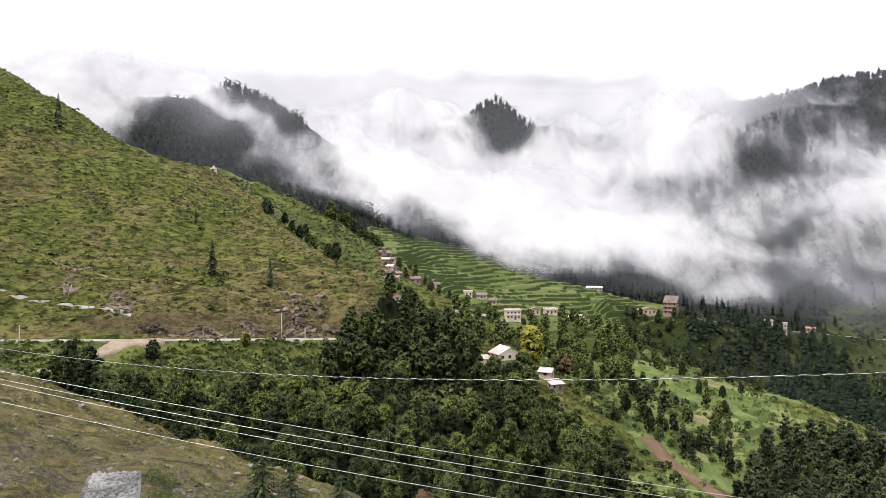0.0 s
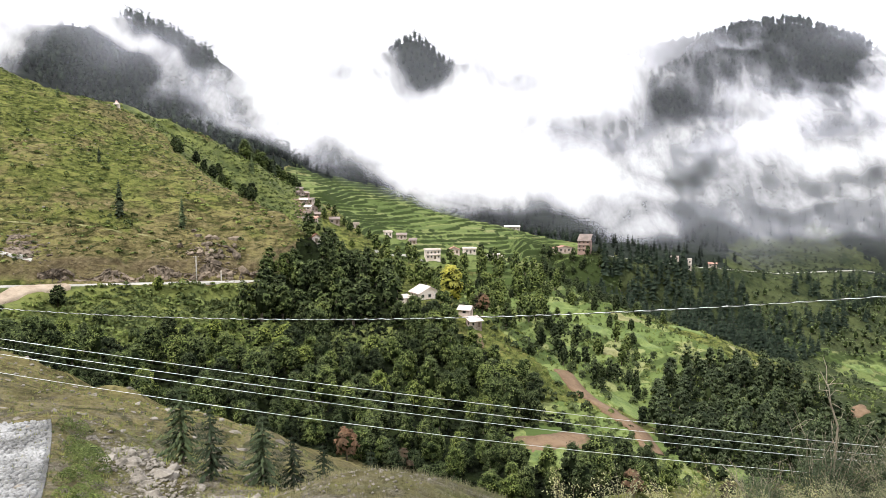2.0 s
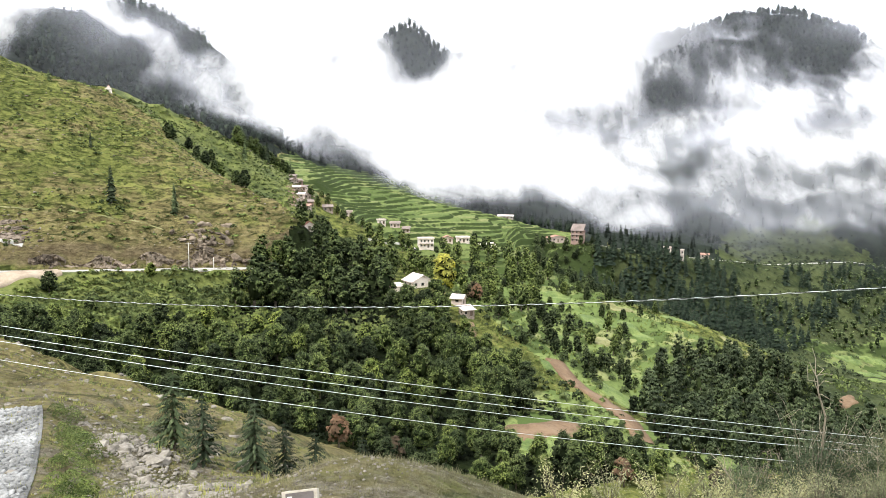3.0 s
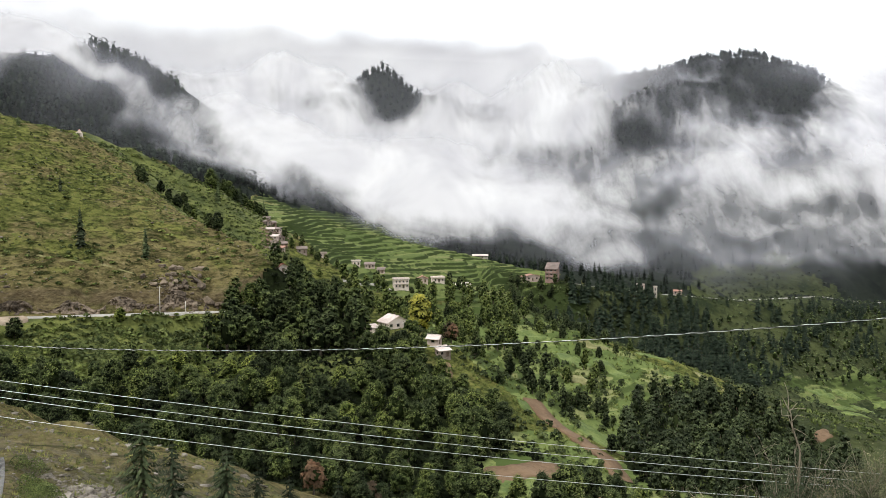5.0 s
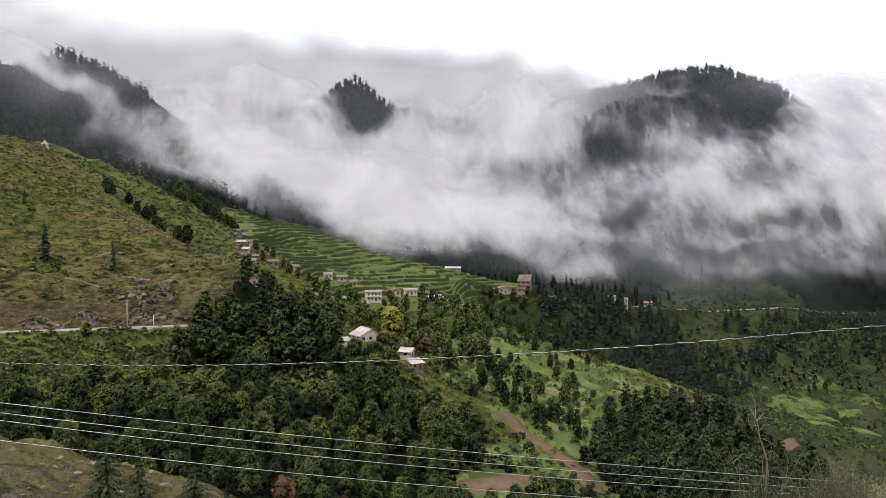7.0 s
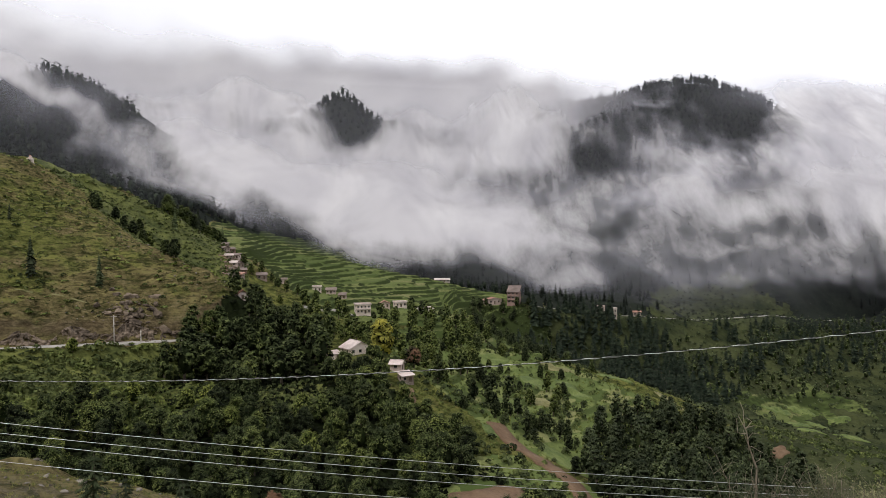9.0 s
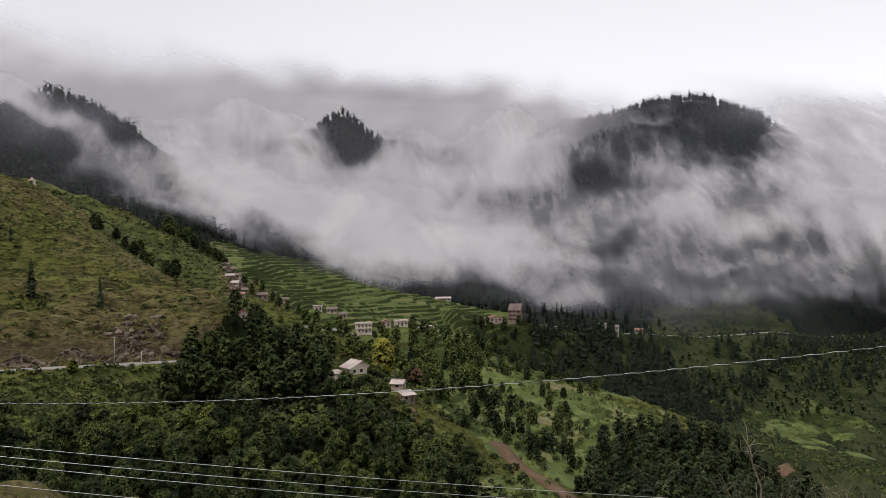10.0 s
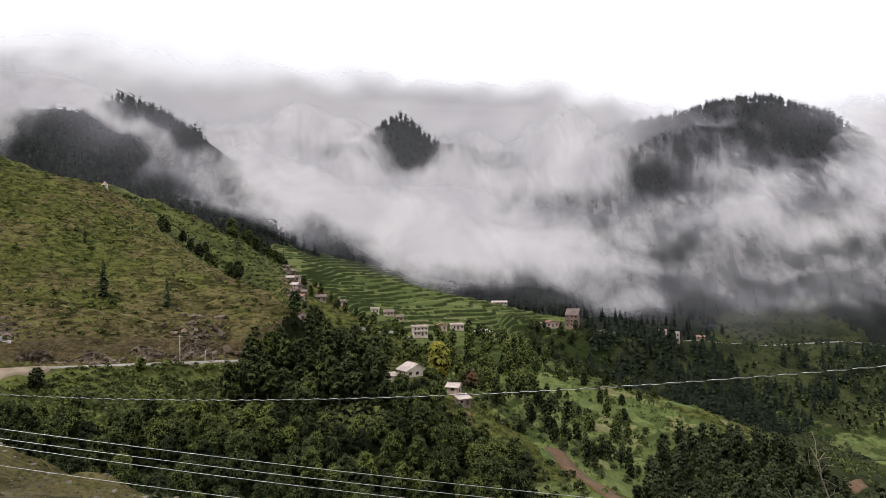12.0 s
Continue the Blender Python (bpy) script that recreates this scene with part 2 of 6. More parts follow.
NEEDLE = leaf_material("cedar_needles", (0.008, 0.012, 0.009), (0.020, 0.029, 0.019), (0.046, 0.060, 0.036))
TUFT = leaf_material("grass_tufts", (0.12, 0.135, 0.045), (0.19, 0.195, 0.068), (0.29, 0.275, 0.11))
CROP_TUFT = leaf_material("field_grass", (0.075, 0.105, 0.032), (0.145, 0.178, 0.058), (0.23, 0.245, 0.092))
DRY_TUFT = leaf_material("dry_tufts", (0.15, 0.135, 0.055), (0.27, 0.235, 0.12), (0.42, 0.36, 0.21))
BARK = plain_material("bark", (0.07, 0.055, 0.04), (0.14, 0.115, 0.09), 8.0)
GRAVEL = plain_material("road_gravel", (0.270, 0.252, 0.225), (0.450, 0.432, 0.396), 2.0)
EARTH = plain_material("bare_earth", (0.12, 0.076, 0.045), (0.20, 0.132, 0.08), 1.2)
CROP = plain_material("field_crop", (0.07, 0.105, 0.028), (0.165, 0.205, 0.06), 1.6, rise=0.9)
STRAW = plain_material("field_straw", (0.12, 0.125, 0.045), (0.255, 0.238, 0.11), 1.6, rise=0.9)
ROCK = plain_material("rock", (0.035, 0.026, 0.019), (0.29, 0.228, 0.17), 0.8, rise=1.0)
TRACK = plain_material("track_earth", (0.26, 0.20, 0.145), (0.42, 0.34, 0.26), 1.2)
PLASTER = plain_material("white_plaster", (0.70, 0.58, 0.52), (0.86, 0.75, 0.69), 3.0)
PINK = plain_material("pink_plaster", (0.42, 0.32, 0.28), (0.60, 0.49, 0.44), 3.0)
CONCRETE = plain_material("bare_concrete", (0.28, 0.24, 0.22), (0.44, 0.39, 0.36), 2.0)
ROOF_TIN = plain_material("tin_roof", (0.50, 0.41, 0.38), (0.76, 0.66, 0.62), 1.2, 0.55, 0.2)
ROOF_RED = plain_material("red_roof", (0.30, 0.15, 0.11), (0.44, 0.25, 0.19), 2.0, 0.7)
SLATE = plain_material("slate_roof", (0.13, 0.10, 0.088), (0.25, 0.195, 0.172), 2.0, 0.7)
WIRE = plain_material("aluminium_wire", (0.62, 0.63, 0.64), (0.74, 0.75, 0.76), 30.0, 0.4, 0.6)
WOOD = plain_material("weathered_wood", (0.30, 0.26, 0.22), (0.45, 0.41, 0.36), 5.0)
TWIG = plain_material("dry_twig", (0.22, 0.175, 0.13), (0.38, 0.325, 0.26), 20.0)
STONE = plain_material("rubble_stone", (0.24, 0.18, 0.15), (0.44, 0.36, 0.31), 2.5, rise=0.8)
BRICKY = plain_material("brown_brick", (0.23, 0.14, 0.115), (0.36, 0.245, 0.21), 1.5)
ROOF_ORANGE = plain_material("orange_roof", (0.38, 0.15, 0.085), (0.50, 0.23, 0.14), 2.0, 0.7)
DOOR = plain_material("dark_door", (0.10, 0.07, 0.05), (0.18, 0.13, 0.10), 4.0)
POLE = plain_material("pole_concrete", (0.42, 0.39, 0.35), (0.58, 0.55, 0.50), 4.0)
SCREE = plain_material("pale_scree", (0.085, 0.072, 0.057), (0.30, 0.268, 0.228), 3.5, rise=0.8)
PALE_STONE = plain_material("pale_paving", (0.12, 0.117, 0.113), (0.37, 0.365, 0.36), 2.6, rise=0.9)
CONCRETE_PALE = plain_material("pale_concrete", (0.34, 0.30, 0.25), (0.50, 0.45, 0.38), 9.0)
SLIP = plain_material("slip_earth", (0.10, 0.077, 0.058), (0.27, 0.215, 0.17), 1.5, rise=0.9)
RAMP_BED = plain_material("ramp_bed", (0.07, 0.066, 0.06), (0.24, 0.232, 0.222), 1.8, rise=1.0)
PANEL = plain_material("slate_panel", (0.09, 0.075, 0.07), (0.15, 0.13, 0.125), 12.0)
FERN = plain_material("fern_green", (0.04, 0.055, 0.012), (0.15, 0.165, 0.042), 0.7, rise=0.9)
NEEDLE_GREY = leaf_material("grey_needles", (0.018, 0.027, 0.014), (0.05, 0.066, 0.034), (0.10, 0.12, 0.065))
LEAF_BUSH = leaf_material("bush_leaves", (0.04, 0.058, 0.026), (0.12, 0.15, 0.07), (0.28, 0.305, 0.16))
WEED_LEAF = leaf_material("weed_leaves", (0.19, 0.20, 0.085), (0.36, 0.355, 0.185), (0.54, 0.50, 0.31))


def glass_material():
    k = Net("window_glass")
    c = k.ramp(k.noise(k.place(), 2.0, 3), (0.3, (0.012, 0.014, 0.016)), (0.7, (0.04, 0.042, 0.045)))
    return k.surface(c, 0.12, spec=0.5)


GLASS = glass_material()
BLACK = plain_material("cable_sheath", (0.03, 0.03, 0.03), (0.07, 0.07, 0.07), 20.0, 0.6)
# wood floor darkened to near black to paint shade in the gaps between crowns
SHADED_UNDERGROWTH = plain_material("undergrowth", (0.005, 0.008, 0.003), (0.022, 0.030, 0.010), 0.9, rise=1.0, spec=0.05)
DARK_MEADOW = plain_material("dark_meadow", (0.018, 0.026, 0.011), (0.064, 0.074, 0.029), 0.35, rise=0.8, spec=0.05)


# ---- plan of the woods ----
RIB_WOOD = [(-32, 224), (-22, 246), (-8, 272), (8, 272), (14, 250), (10, 214), (26, 190), (38, 172), (44, 150), (52, 112), (15, 106), (-15, 120), (-58, 132), (-92, 160), (-55, 183), (-30, 208)]
FIELD_WOOD = [(66, 150), (76, 176), (99, 214), (121, 231), (139, 241), (156, 224), (160, 190), (135, 165), (95, 135), (70, 130)]
PINE_SLOPE = [(118, 372), (150, 424), (235, 468), (330, 516), (430, 560), (520, 560), (470, 470), (400, 455), (330, 452), (262, 385), (200, 350), (140, 345)]
LEFT_MOUNT = [(-345, 620), (-390, 1000), (-200, 1060), (-60, 800), (-35, 600), (-60, 530), (-130, 540), (-230, 570)]
MID_MOUNT = [(-240, 800), (-200, 1250), (200, 1350), (430, 1350), (430, 900), (260, 800), (80, 720), (-60, 720)]
RIGHT_MOUNT = [(380, 800), (420, 1350), (650, 1350), (1000, 1250), (1100, 900), (860, 760), (620, 690), (430, 690)]
MIST_SLOPE = [(60, 660), (120, 570), (150, 450), (240, 486), (330, 536), (370, 590), (420, 640), (520, 640), (600, 620), (720, 680), (620, 700), (300, 760), (80, 740)]
VALLEY_FAR = [(110, 320), (145, 436), (235, 478), (330, 526), (450, 575), (560, 590), (900, 700), (900, 560), (600, 420), (480, 380), (250, 340), (170, 270)]
VALLEY_NEAR = [(150, 180), (165, 250), (235, 345), (340, 400), (480, 400), (460, 260), (300, 160), (200, 120)]
ROAD_MEADOW = [(286, 508), (333, 532), (442, 583), (478, 582), (458, 625), (436, 660), (412, 636), (380, 655), (352, 622), (322, 585)]
UPPER_WOOD = [(-62, 555), (-10, 590), (50, 640), (110, 575), (150, 470), (185, 600), (60, 760), (-60, 720)]
UNDER_ROAD = [(-150, 168), (-120, 187.3), (-80, 205.6), (-50, 217.4), (-28, 225), (-30, 205), (-55, 182), (-92, 158), (-130, 150)]


BUILDING_SLOPE = [(84, 318), (92, 360), (100, 392), (110, 418), (122, 430), (130, 424), (146, 426), (156, 410), (140, 356), (122, 312), (100, 300)]
SCRUB_TOP = [(-90, 160), (-55, 183), (-30, 208), (-22, 206), (-20, 172), (-34, 160), (-60, 154)]
SIDE_FACE = [(-104, 324), (-82, 312), (-61, 293), (-44, 279), (-28, 266), (-19, 262), (-16, 300), (-20, 340), (-28, 404), (-54, 368), (-88, 343)]


def inside(x, y, poly):
    hit = np.zeros(len(x), bool)
    for (x0, y0), (x1, y1) in zip(poly, poly[1:] + poly[:1]):
        if y0 != y1:
            hit ^= ((y0 > y) != (y1 > y)) & (x < (x1 - x0) * (y - y0) / (y1 - y0) + x0)
    return hit


# ---- landform: heights spread smoothly between named crests, roads and gullies ----
LINES = [
    ('spur_crest', [(-210.7, 335, 84.9), (-175.8, 330, 66.5), (-138, 322, 44.7), (-102.3, 318, 35.5), (-61, 288, 4.9), (-28.2, 262, -12), (-18.7, 248, -18.7)]),
    ('spur_back', [(-103.6, 322, 35.9), (-88.4, 340, 31.6), (-53.9, 365, 13.5), (-30.2, 400, -6.1), (-10.8, 560, 4)]),
    ('behind_spur', [(-300, 440, 70), (-235, 425, 40), (-170, 420, 12), (-110, 425, -2), (-60, 450, -8)]),
    ('side_hollow', [(-80, 318, 22), (-63, 310, 2), (-40, 298, -12), (-24, 288, -24)]),
    ('side_face', [(-84, 335, 24.5), (-65.6, 335, 11), (-38, 332, -5), (-24, 324, -15)]),
    ('hill_road', [(-134.9, 180, -23), (-119.5, 190, -24.8), (-80.8, 208, -26.9), (-50.1, 220, -28.2), (-30, 228, -29.1)]),
    ('cut_top', [(-123.3, 196, -20.3), (-99.3, 212, -16.8), (-79.3, 213, -22.6), (-51.5, 226, -21.6)]),
    ('under_road', [(-113.2, 180, -28.7), (-76.1, 196, -32.9), (-28.3, 215, -36.1), (2.8, 222, -35.4)]),
    ('gully', [(-55.7, 130, -37.4), (-18.9, 128, -45.1), (20.2, 112, -53), (42.2, 105, -51), (64.7, 110, -55.5), (106.3, 125, -63.7)]),
    ('wood_slope', [(-55.7, 160, -35.8), (-24.4, 165, -42.2), (2.1, 160, -43.5), (21, 158, -45.5)]),
    ('house_rib', [(-22.6, 300, -28.6), (3.1, 240, -30.6), (18.1, 213, -33.3), (30.6, 190, -39.5), (45.1, 178, -47), (56.7, 170, -53.1)]),
    ('village_bench', [(-1, 320, -30.6), (33.9, 335, -34.7), (62.5, 330, -36.8)]),
    ('field_crest', [(68.6, 310, -39.5), (100.9, 282, -47.3), (120.5, 275, -53.8), (137.9, 266, -57.8), (154.1, 245, -67.6), (163.8, 220, -71.5), (149.4, 190, -79.7)]),
    ('field_slope', [(54.6, 230, -46), (79.3, 212, -54.3), (96.4, 195, -60.9), (112.2, 185, -65.5), (75.4, 140, -61.2)]),
    ('terraces', [(-22.6, 440, -10.2), (6.9, 540, -3.9), (25.4, 480, -15), (37.2, 400, -25.4), (83.2, 480, -22.7), (101.4, 400, -35)]),
    ('terrace_top', [(50.1, 650, 0.5), (115, 560, -30.1), (143.3, 440, -40.2)]),
    ('stream', [(127.1, 400, -63.9), (181.7, 400, -79.9), (269.8, 400, -103.2), (347.2, 410, -120.6), (366.7, 380, -127.1)]),
    ('far_road', [(140.7, 432, -39.9), (161, 440, -44.1), (237.2, 480, -56.2), (333.4, 530, -68.5), (442.6, 580, -73.2), (481.7, 570, -78.9), (549.8, 600, -83.2)]),
    ('left_mountain', [(-369.5, 720, 140), (-312, 740, 126), (-228.6, 750, 174.6), (-186.9, 760, 153.4), (-129.2, 640, 58.5), (-66.2, 560, 25.6)]),
    ('centre_mountain', [(-193.2, 960, 169.1), (-127, 1080, 188.3), (-9.8, 1100, 177.4), (123.7, 1120, 192.5), (225.8, 1130, 205.6), (344.5, 1150, 193.3), (458.4, 1120, 223.1)]),
    ('centre_knob', [(29, 950, 157.8), (51, 940, 186.3), (73.5, 940, 192.1), (96.7, 945, 173.5), (113.8, 960, 157.5)]),
    ('centre_foot', [(64.1, 860, 95.9), (24, 780, 43.1), (-29.9, 740, 34.5)]),
    ('right_mountain', [(458.4, 1120, 223.1), (581.8, 1080, 252.7), (671, 1040, 248.2), (764.3, 1000, 214), (785, 975, 180), (800, 940, 120), (883, 900, 70)]),
    ('right_foot', [(182.8, 640, -41.7), (328.8, 720, -16.9), (475.8, 700, -16.1), (539.8, 680, -13.3)]),
    ('near_spur', [(-104.9, 140, -22.4), (-76.7, 122, -21.6), (-50.6, 108, -24.3), (-31.5, 95, -26.6), (-11.8, 84, -30.1), (-4.5, 72, -29.4), (0.2, 62, -28.2)]),
    ('near_ramp', [(-34.6, 62, -19.7), (-26.6, 58, -18.5), (-20.3, 44, -17.1), (-16.8, 35, -15.9)]),
    ('rock_slope', [(-18.8, 55, -19.9), (-10.3, 42, -18.6), (-4.6, 36, -16.1)]),
    ('mound', [(-6.4, 26, -12.2), (-2.9, 23, -10.3), (-0.3, 21, -8.8), (1.2, 17, -8)]),
    ("own_slope", [(-25, 8, -3), (-8, 5, -2.2), (0, 3, -1.75), (8, 5, -2.6), (25, 8, -6)]),
    ("own_stand", [(-8, -1, -1.5), (0, -0.5, -1.65), (8, -1, -1.8)]),
    ("own_back", [(-8, -7, -0.4), (0, -7, -0.6), (8, -7, -0.8)]),
    ("own_bank", [(-9, 14, -8), (0, 9, -5.2), (5, 10, -6.2), (9, 12, -7.4), (18, 16, -11)]),
    ("own_flank", [(14, 30, -17), (22, 60, -36), (40, 75, -44), (70, 60, -46)]),
    ("hill_behind", [(-260, 60, 70), (-120, -30, 40), (0, -70, 34), (120, -60, 20), (300, -40, -10)]),
    ("high_behind", [(-900, 300, 330), (-500, -500, 300), (0, -700, 300), (600, -600, 220)]),
    ("valley_out", [(480, 330, -140), (700, 200, -165), (1100, 100, -190)]),
    ("far_edge", [(-1900, 1400, 380), (-600, 1900, 350), (500, 2100, 330), (1500, 1600, 300), (2200, 500, 150), (2000, -1200, 200), (0, -2400, 350), (-2200, -600, 380)]),
]


def sampled(line):
    pts = []
    for (a, b) in zip(line, line[1:]):
        a, b = np.array(a, float), np.array(b, float)
        near = min(np.hypot(*a[:2]), np.hypot(*b[:2]))
        n = max(1, int(np.hypot(*(b - a)[:2]) / max(4.0, 0.055 * near)))
        pts += [a + (b - a) * i / n for i in range(n)]
    return pts + [np.array(line[-1], float)]


SITES = np.array([p for _, line in LINES for p in sampled(line)])


def reach(x, y, s):
    return np.sqrt((x[:, None] - s[None, :, 0]) ** 2 + (y[:, None] - s[None, :, 1]) ** 2 + 4.0)


N = len(SITES)
SYS = np.ones((N + 1, N + 1))
SYS[:N, :N] = -reach(SITES[:, 0], SITES[:, 1], SITES) - np.eye(N) * 0.4
SYS[N, N] = 0
WEIGHT = np.linalg.solve(SYS, np.append(SITES[:, 2], 0))
TABLE = np.random.RandomState(7).rand(256, 256)


def grain(x, y, size, shift=0.0):
    """Smooth value noise in -1..1 with cells of that many metres."""
    u, v = x / size + shift, y / size + shift * 1.7
    i, j = np.floor(u).astype(int), np.floor(v).astype(int)
    a, b = u - i, v - j
    a, b = a * a * (3 - 2 * a), b * b * (3 - 2 * b)
    q = lambda s, t: TABLE[(i + s) % 256, (j + t) % 256]
    return ((q(0, 0) * (1 - a) + q(1, 0) * a) * (1 - b) + (q(0, 1) * (1 - a) + q(1, 1) * a) * b) * 2 - 1


def oval(x, y, cx, cy, rx, ry, turn=0.0):
    c, s = math.cos(radians(turn)), math.sin(radians(turn))
    u, v = ((x - cx) * c + (y - cy) * s) / rx, ((y - cy) * c - (x - cx) * s) / ry
    return np.clip((1.15 - np.sqrt(u * u + v * v)) / 0.3, 0, 1)


def height(x, y):
    x, y = np.atleast_1d(np.asarray(x, float)), np.atleast_1d(np.asarray(y, float))
    z = np.empty(len(x))
    for k in range(0, len(x), 20000):
        z[k:k + 20000] = -reach(x[k:k + 20000], y[k:k + 20000], SITES) @ WEIGHT[:N] + WEIGHT[N]
    r = np.hypot(x, y)
    far = np.clip((r - 450) / 400, 0, 1)
    mid = np.clip((r - 20) / 120, 0, 1)
    z += mid * (1.9 * grain(x, y, 30) + 1.1 * grain(x, y, 13, 3.1)) + np.clip(r / 60, 0.1, 1) * np.where((x < 8) & (r < 150), 0.95, 0.5) * grain(x, y, 5, 8.3) + np.clip(r / 200, 0.06, 0.5) * 0.5 * grain(x, y, 2.2, 1.3)
    z += far * (14 * grain(x, y, 150, 5.5) + 8 * grain(x, y, 60, 2.2))
    ledge = np.clip((r - 180) / 40, 0, 1) * np.clip((-15 - x) / 20, 0, 1) * np.clip((420 - y) / 60, 0, 1)
    tread = z / 1.7 + 0.5 * grain(x, y, 22, 6.6)
    z += ledge * 0.55 * (np.abs(tread - np.floor(tread) - 0.5) * 2 - 0.5) * (1 + grain(x, y, 9, 2.7))
    z += ledge * (1.1 * grain(x, y, 17, 11.3) + 0.7 * grain(x, y, 7.5, 4.9))
    step = 2.1 + 2.2 * oval(x, y, 122, 385, 34, 60, 0)
    drift = 1.1 * grain(x, y, 52, 1.7) + 0.45 * grain(x, y, 19, 9.2)
    s = (z + 45) / step + drift
    f = s - np.floor(s)
    flat = (np.floor(s) + np.clip((f - 0.62) / 0.38, 0, 1) - drift) * step - 45
    m = np.maximum(oval(x, y, 45, 480, 95, 170, 10), oval(x, y, 350, 430, 90, 50, 10))
    m = np.maximum(m, 0.75 * oval(x, y, 85, 255, 45, 60, 20))
    m = np.maximum(m, oval(x, y, 102, 360, 50, 75, 0))
    z += (flat - z) * m
    return benched(x, y, z)


ROAD_LINES = [
    ([(-150, 172, -22.4), (-119.5, 190, -24.8), (-80.8, 208, -26.9), (-50.1, 220, -28.2), (-30, 228, -29.1), (-20, 240, -29.6)], 2.6, 5.0),
    ([(143, 433, -40.2), (161, 440, -44.1), (237, 480, -56.2), (333, 530, -68.5), (442, 580, -73.2), (482, 570, -78.9), (550, 600, -83.2), (640, 640, -86)], 3.5, 32.0),
    ([(-27.6, 58.4, -18.7), (-24.8, 51.8, -18.0), (-22.3, 45.5, -17.3), (-19.9, 39.2, -16.6), (-18, 33.8, -15.7), (-15.5, 27, -14.4)], 2.4, 4.5),
]


def benched(x, y, z):
    """Cut a level shelf into the slope along each road."""
    for line, half, blend in ROAD_LINES:
        best, level = np.full(len(x), 1e9), np.zeros(len(x))
        for a, b in zip(line, line[1:]):
            dx, dy = b[0] - a[0], b[1] - a[1]
            t = np.clip(((x - a[0]) * dx + (y - a[1]) * dy) / (dx * dx + dy * dy), 0, 1)
            d = np.hypot(x - a[0] - t * dx, y - a[1] - t * dy)
            level = np.where(d < best, a[2] + t * (b[2] - a[2]), level)
            best = np.minimum(best, d)
        w = np.clip((blend - best) / (blend - half), 0, 1)
        z = z + (level - z) * w * w * (3 - 2 * w)
    return z


def ground_at(x, y):
    return float(height([x], [y])[0])


def build_ground():
    az = np.radians(np.concatenate([np.arange(-42, -6, 0.23), np.arange(-6, 20, 0.1), np.arange(20, 50, 0.23), np.arange(50, 318, 2.5)]))
    rad = [1.2]
    while rad[-1] < 2600:
        q = rad[-1]
        rad.append(q * (1.035 if q < 90 else 1.0085 if q < 330 else 1.0045 if q < 380 else 1.003 if q < 640 else 1.006 if q < 860 else 1.025))
    rad = np.array(rad)
    na, nr = len(az), len(rad)
    x, y = np.outer(rad, np.sin(az)).ravel(), np.outer(rad, np.cos(az)).ravel()
    z = height(x, y)
    v = np.vstack([np.stack([x, y, z], 1), [[0, 0, ground_at(0, 0)]]])
    i, j = np.meshgrid(np.arange(nr - 1), np.arange(na), indexing="ij")
    k = (j + 1) % na
    quads = np.stack([i * na + j, i * na + k, (i + 1) * na + k, (i + 1) * na + j], -1).reshape(-1, 4)
    tris = [(nr * na, (b + 1) % na, b) for b in range(na)]
    me = bpy.data.meshes.new("ground")
    me.from_pydata(v.tolist(), [], quads.tolist() + tris)
    for m in (GRASS, FOREST_FLOOR, FIELD, SHADED_UNDERGROWTH, DARK_MEADOW, FERN, SPUR_FIELD):
        me.materials.append(m)
    cx, cy = x[quads].mean(1), y[quads].mean(1)
    ragged = np.clip((np.hypot(cx, cy) - 300) / 150, 0, 1)
    cx, cy = cx + ragged * (16 * grain(cx, cy, 26, 7.7) + 8 * grain(cx, cy, 9, 1.9)), cy + ragged * (20 * grain(cx, cy, 31, 3.3) + 10 * grain(cx, cy, 11, 5.1))
    zone = np.zeros(len(quads) + len(tris), np.int32)
    farms = np.maximum(oval(cx, cy, 45, 480, 95, 170, 10), oval(cx, cy, 330, 394, 62, 38, 10))
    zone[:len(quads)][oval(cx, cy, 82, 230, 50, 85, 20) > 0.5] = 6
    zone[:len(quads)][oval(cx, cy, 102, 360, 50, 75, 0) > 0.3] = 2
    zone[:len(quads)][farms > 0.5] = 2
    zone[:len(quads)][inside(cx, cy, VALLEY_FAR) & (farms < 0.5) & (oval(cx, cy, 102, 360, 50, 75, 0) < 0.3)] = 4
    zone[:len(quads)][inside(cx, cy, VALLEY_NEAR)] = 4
    zone[:len(quads)][(cx > 160) & (cy > 440) & ~inside(cx, cy, VALLEY_FAR)] = 1
    zone[:len(quads)][np.hypot(cx, cy) > 700] = 1
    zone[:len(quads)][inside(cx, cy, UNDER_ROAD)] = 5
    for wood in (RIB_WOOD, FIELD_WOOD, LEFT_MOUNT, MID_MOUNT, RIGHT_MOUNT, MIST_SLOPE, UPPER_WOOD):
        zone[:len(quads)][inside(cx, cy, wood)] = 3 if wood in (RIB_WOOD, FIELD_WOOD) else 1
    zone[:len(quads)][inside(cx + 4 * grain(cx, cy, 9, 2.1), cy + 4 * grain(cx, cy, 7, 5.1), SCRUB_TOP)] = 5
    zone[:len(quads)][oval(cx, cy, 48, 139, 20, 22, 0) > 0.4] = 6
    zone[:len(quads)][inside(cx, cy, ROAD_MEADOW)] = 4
    zone[:len(quads)][inside(cx + 2.5 * grain(cx, cy, 8, 2.1), cy + 2.5 * grain(cx, cy, 6, 8.1), SIDE_FACE)] = 5
    zone[:len(quads)][oval(cx, cy, -1, 188, 11, 13, 0) > 0.5] = 5
    me.polygons.foreach_set("material_index", zone)
    me.shade_smooth()
    return tagged(new("ground", me), "steep grassy Himalayan hillside and valley with terraces", "hillside", kind="structure")


build_ground()


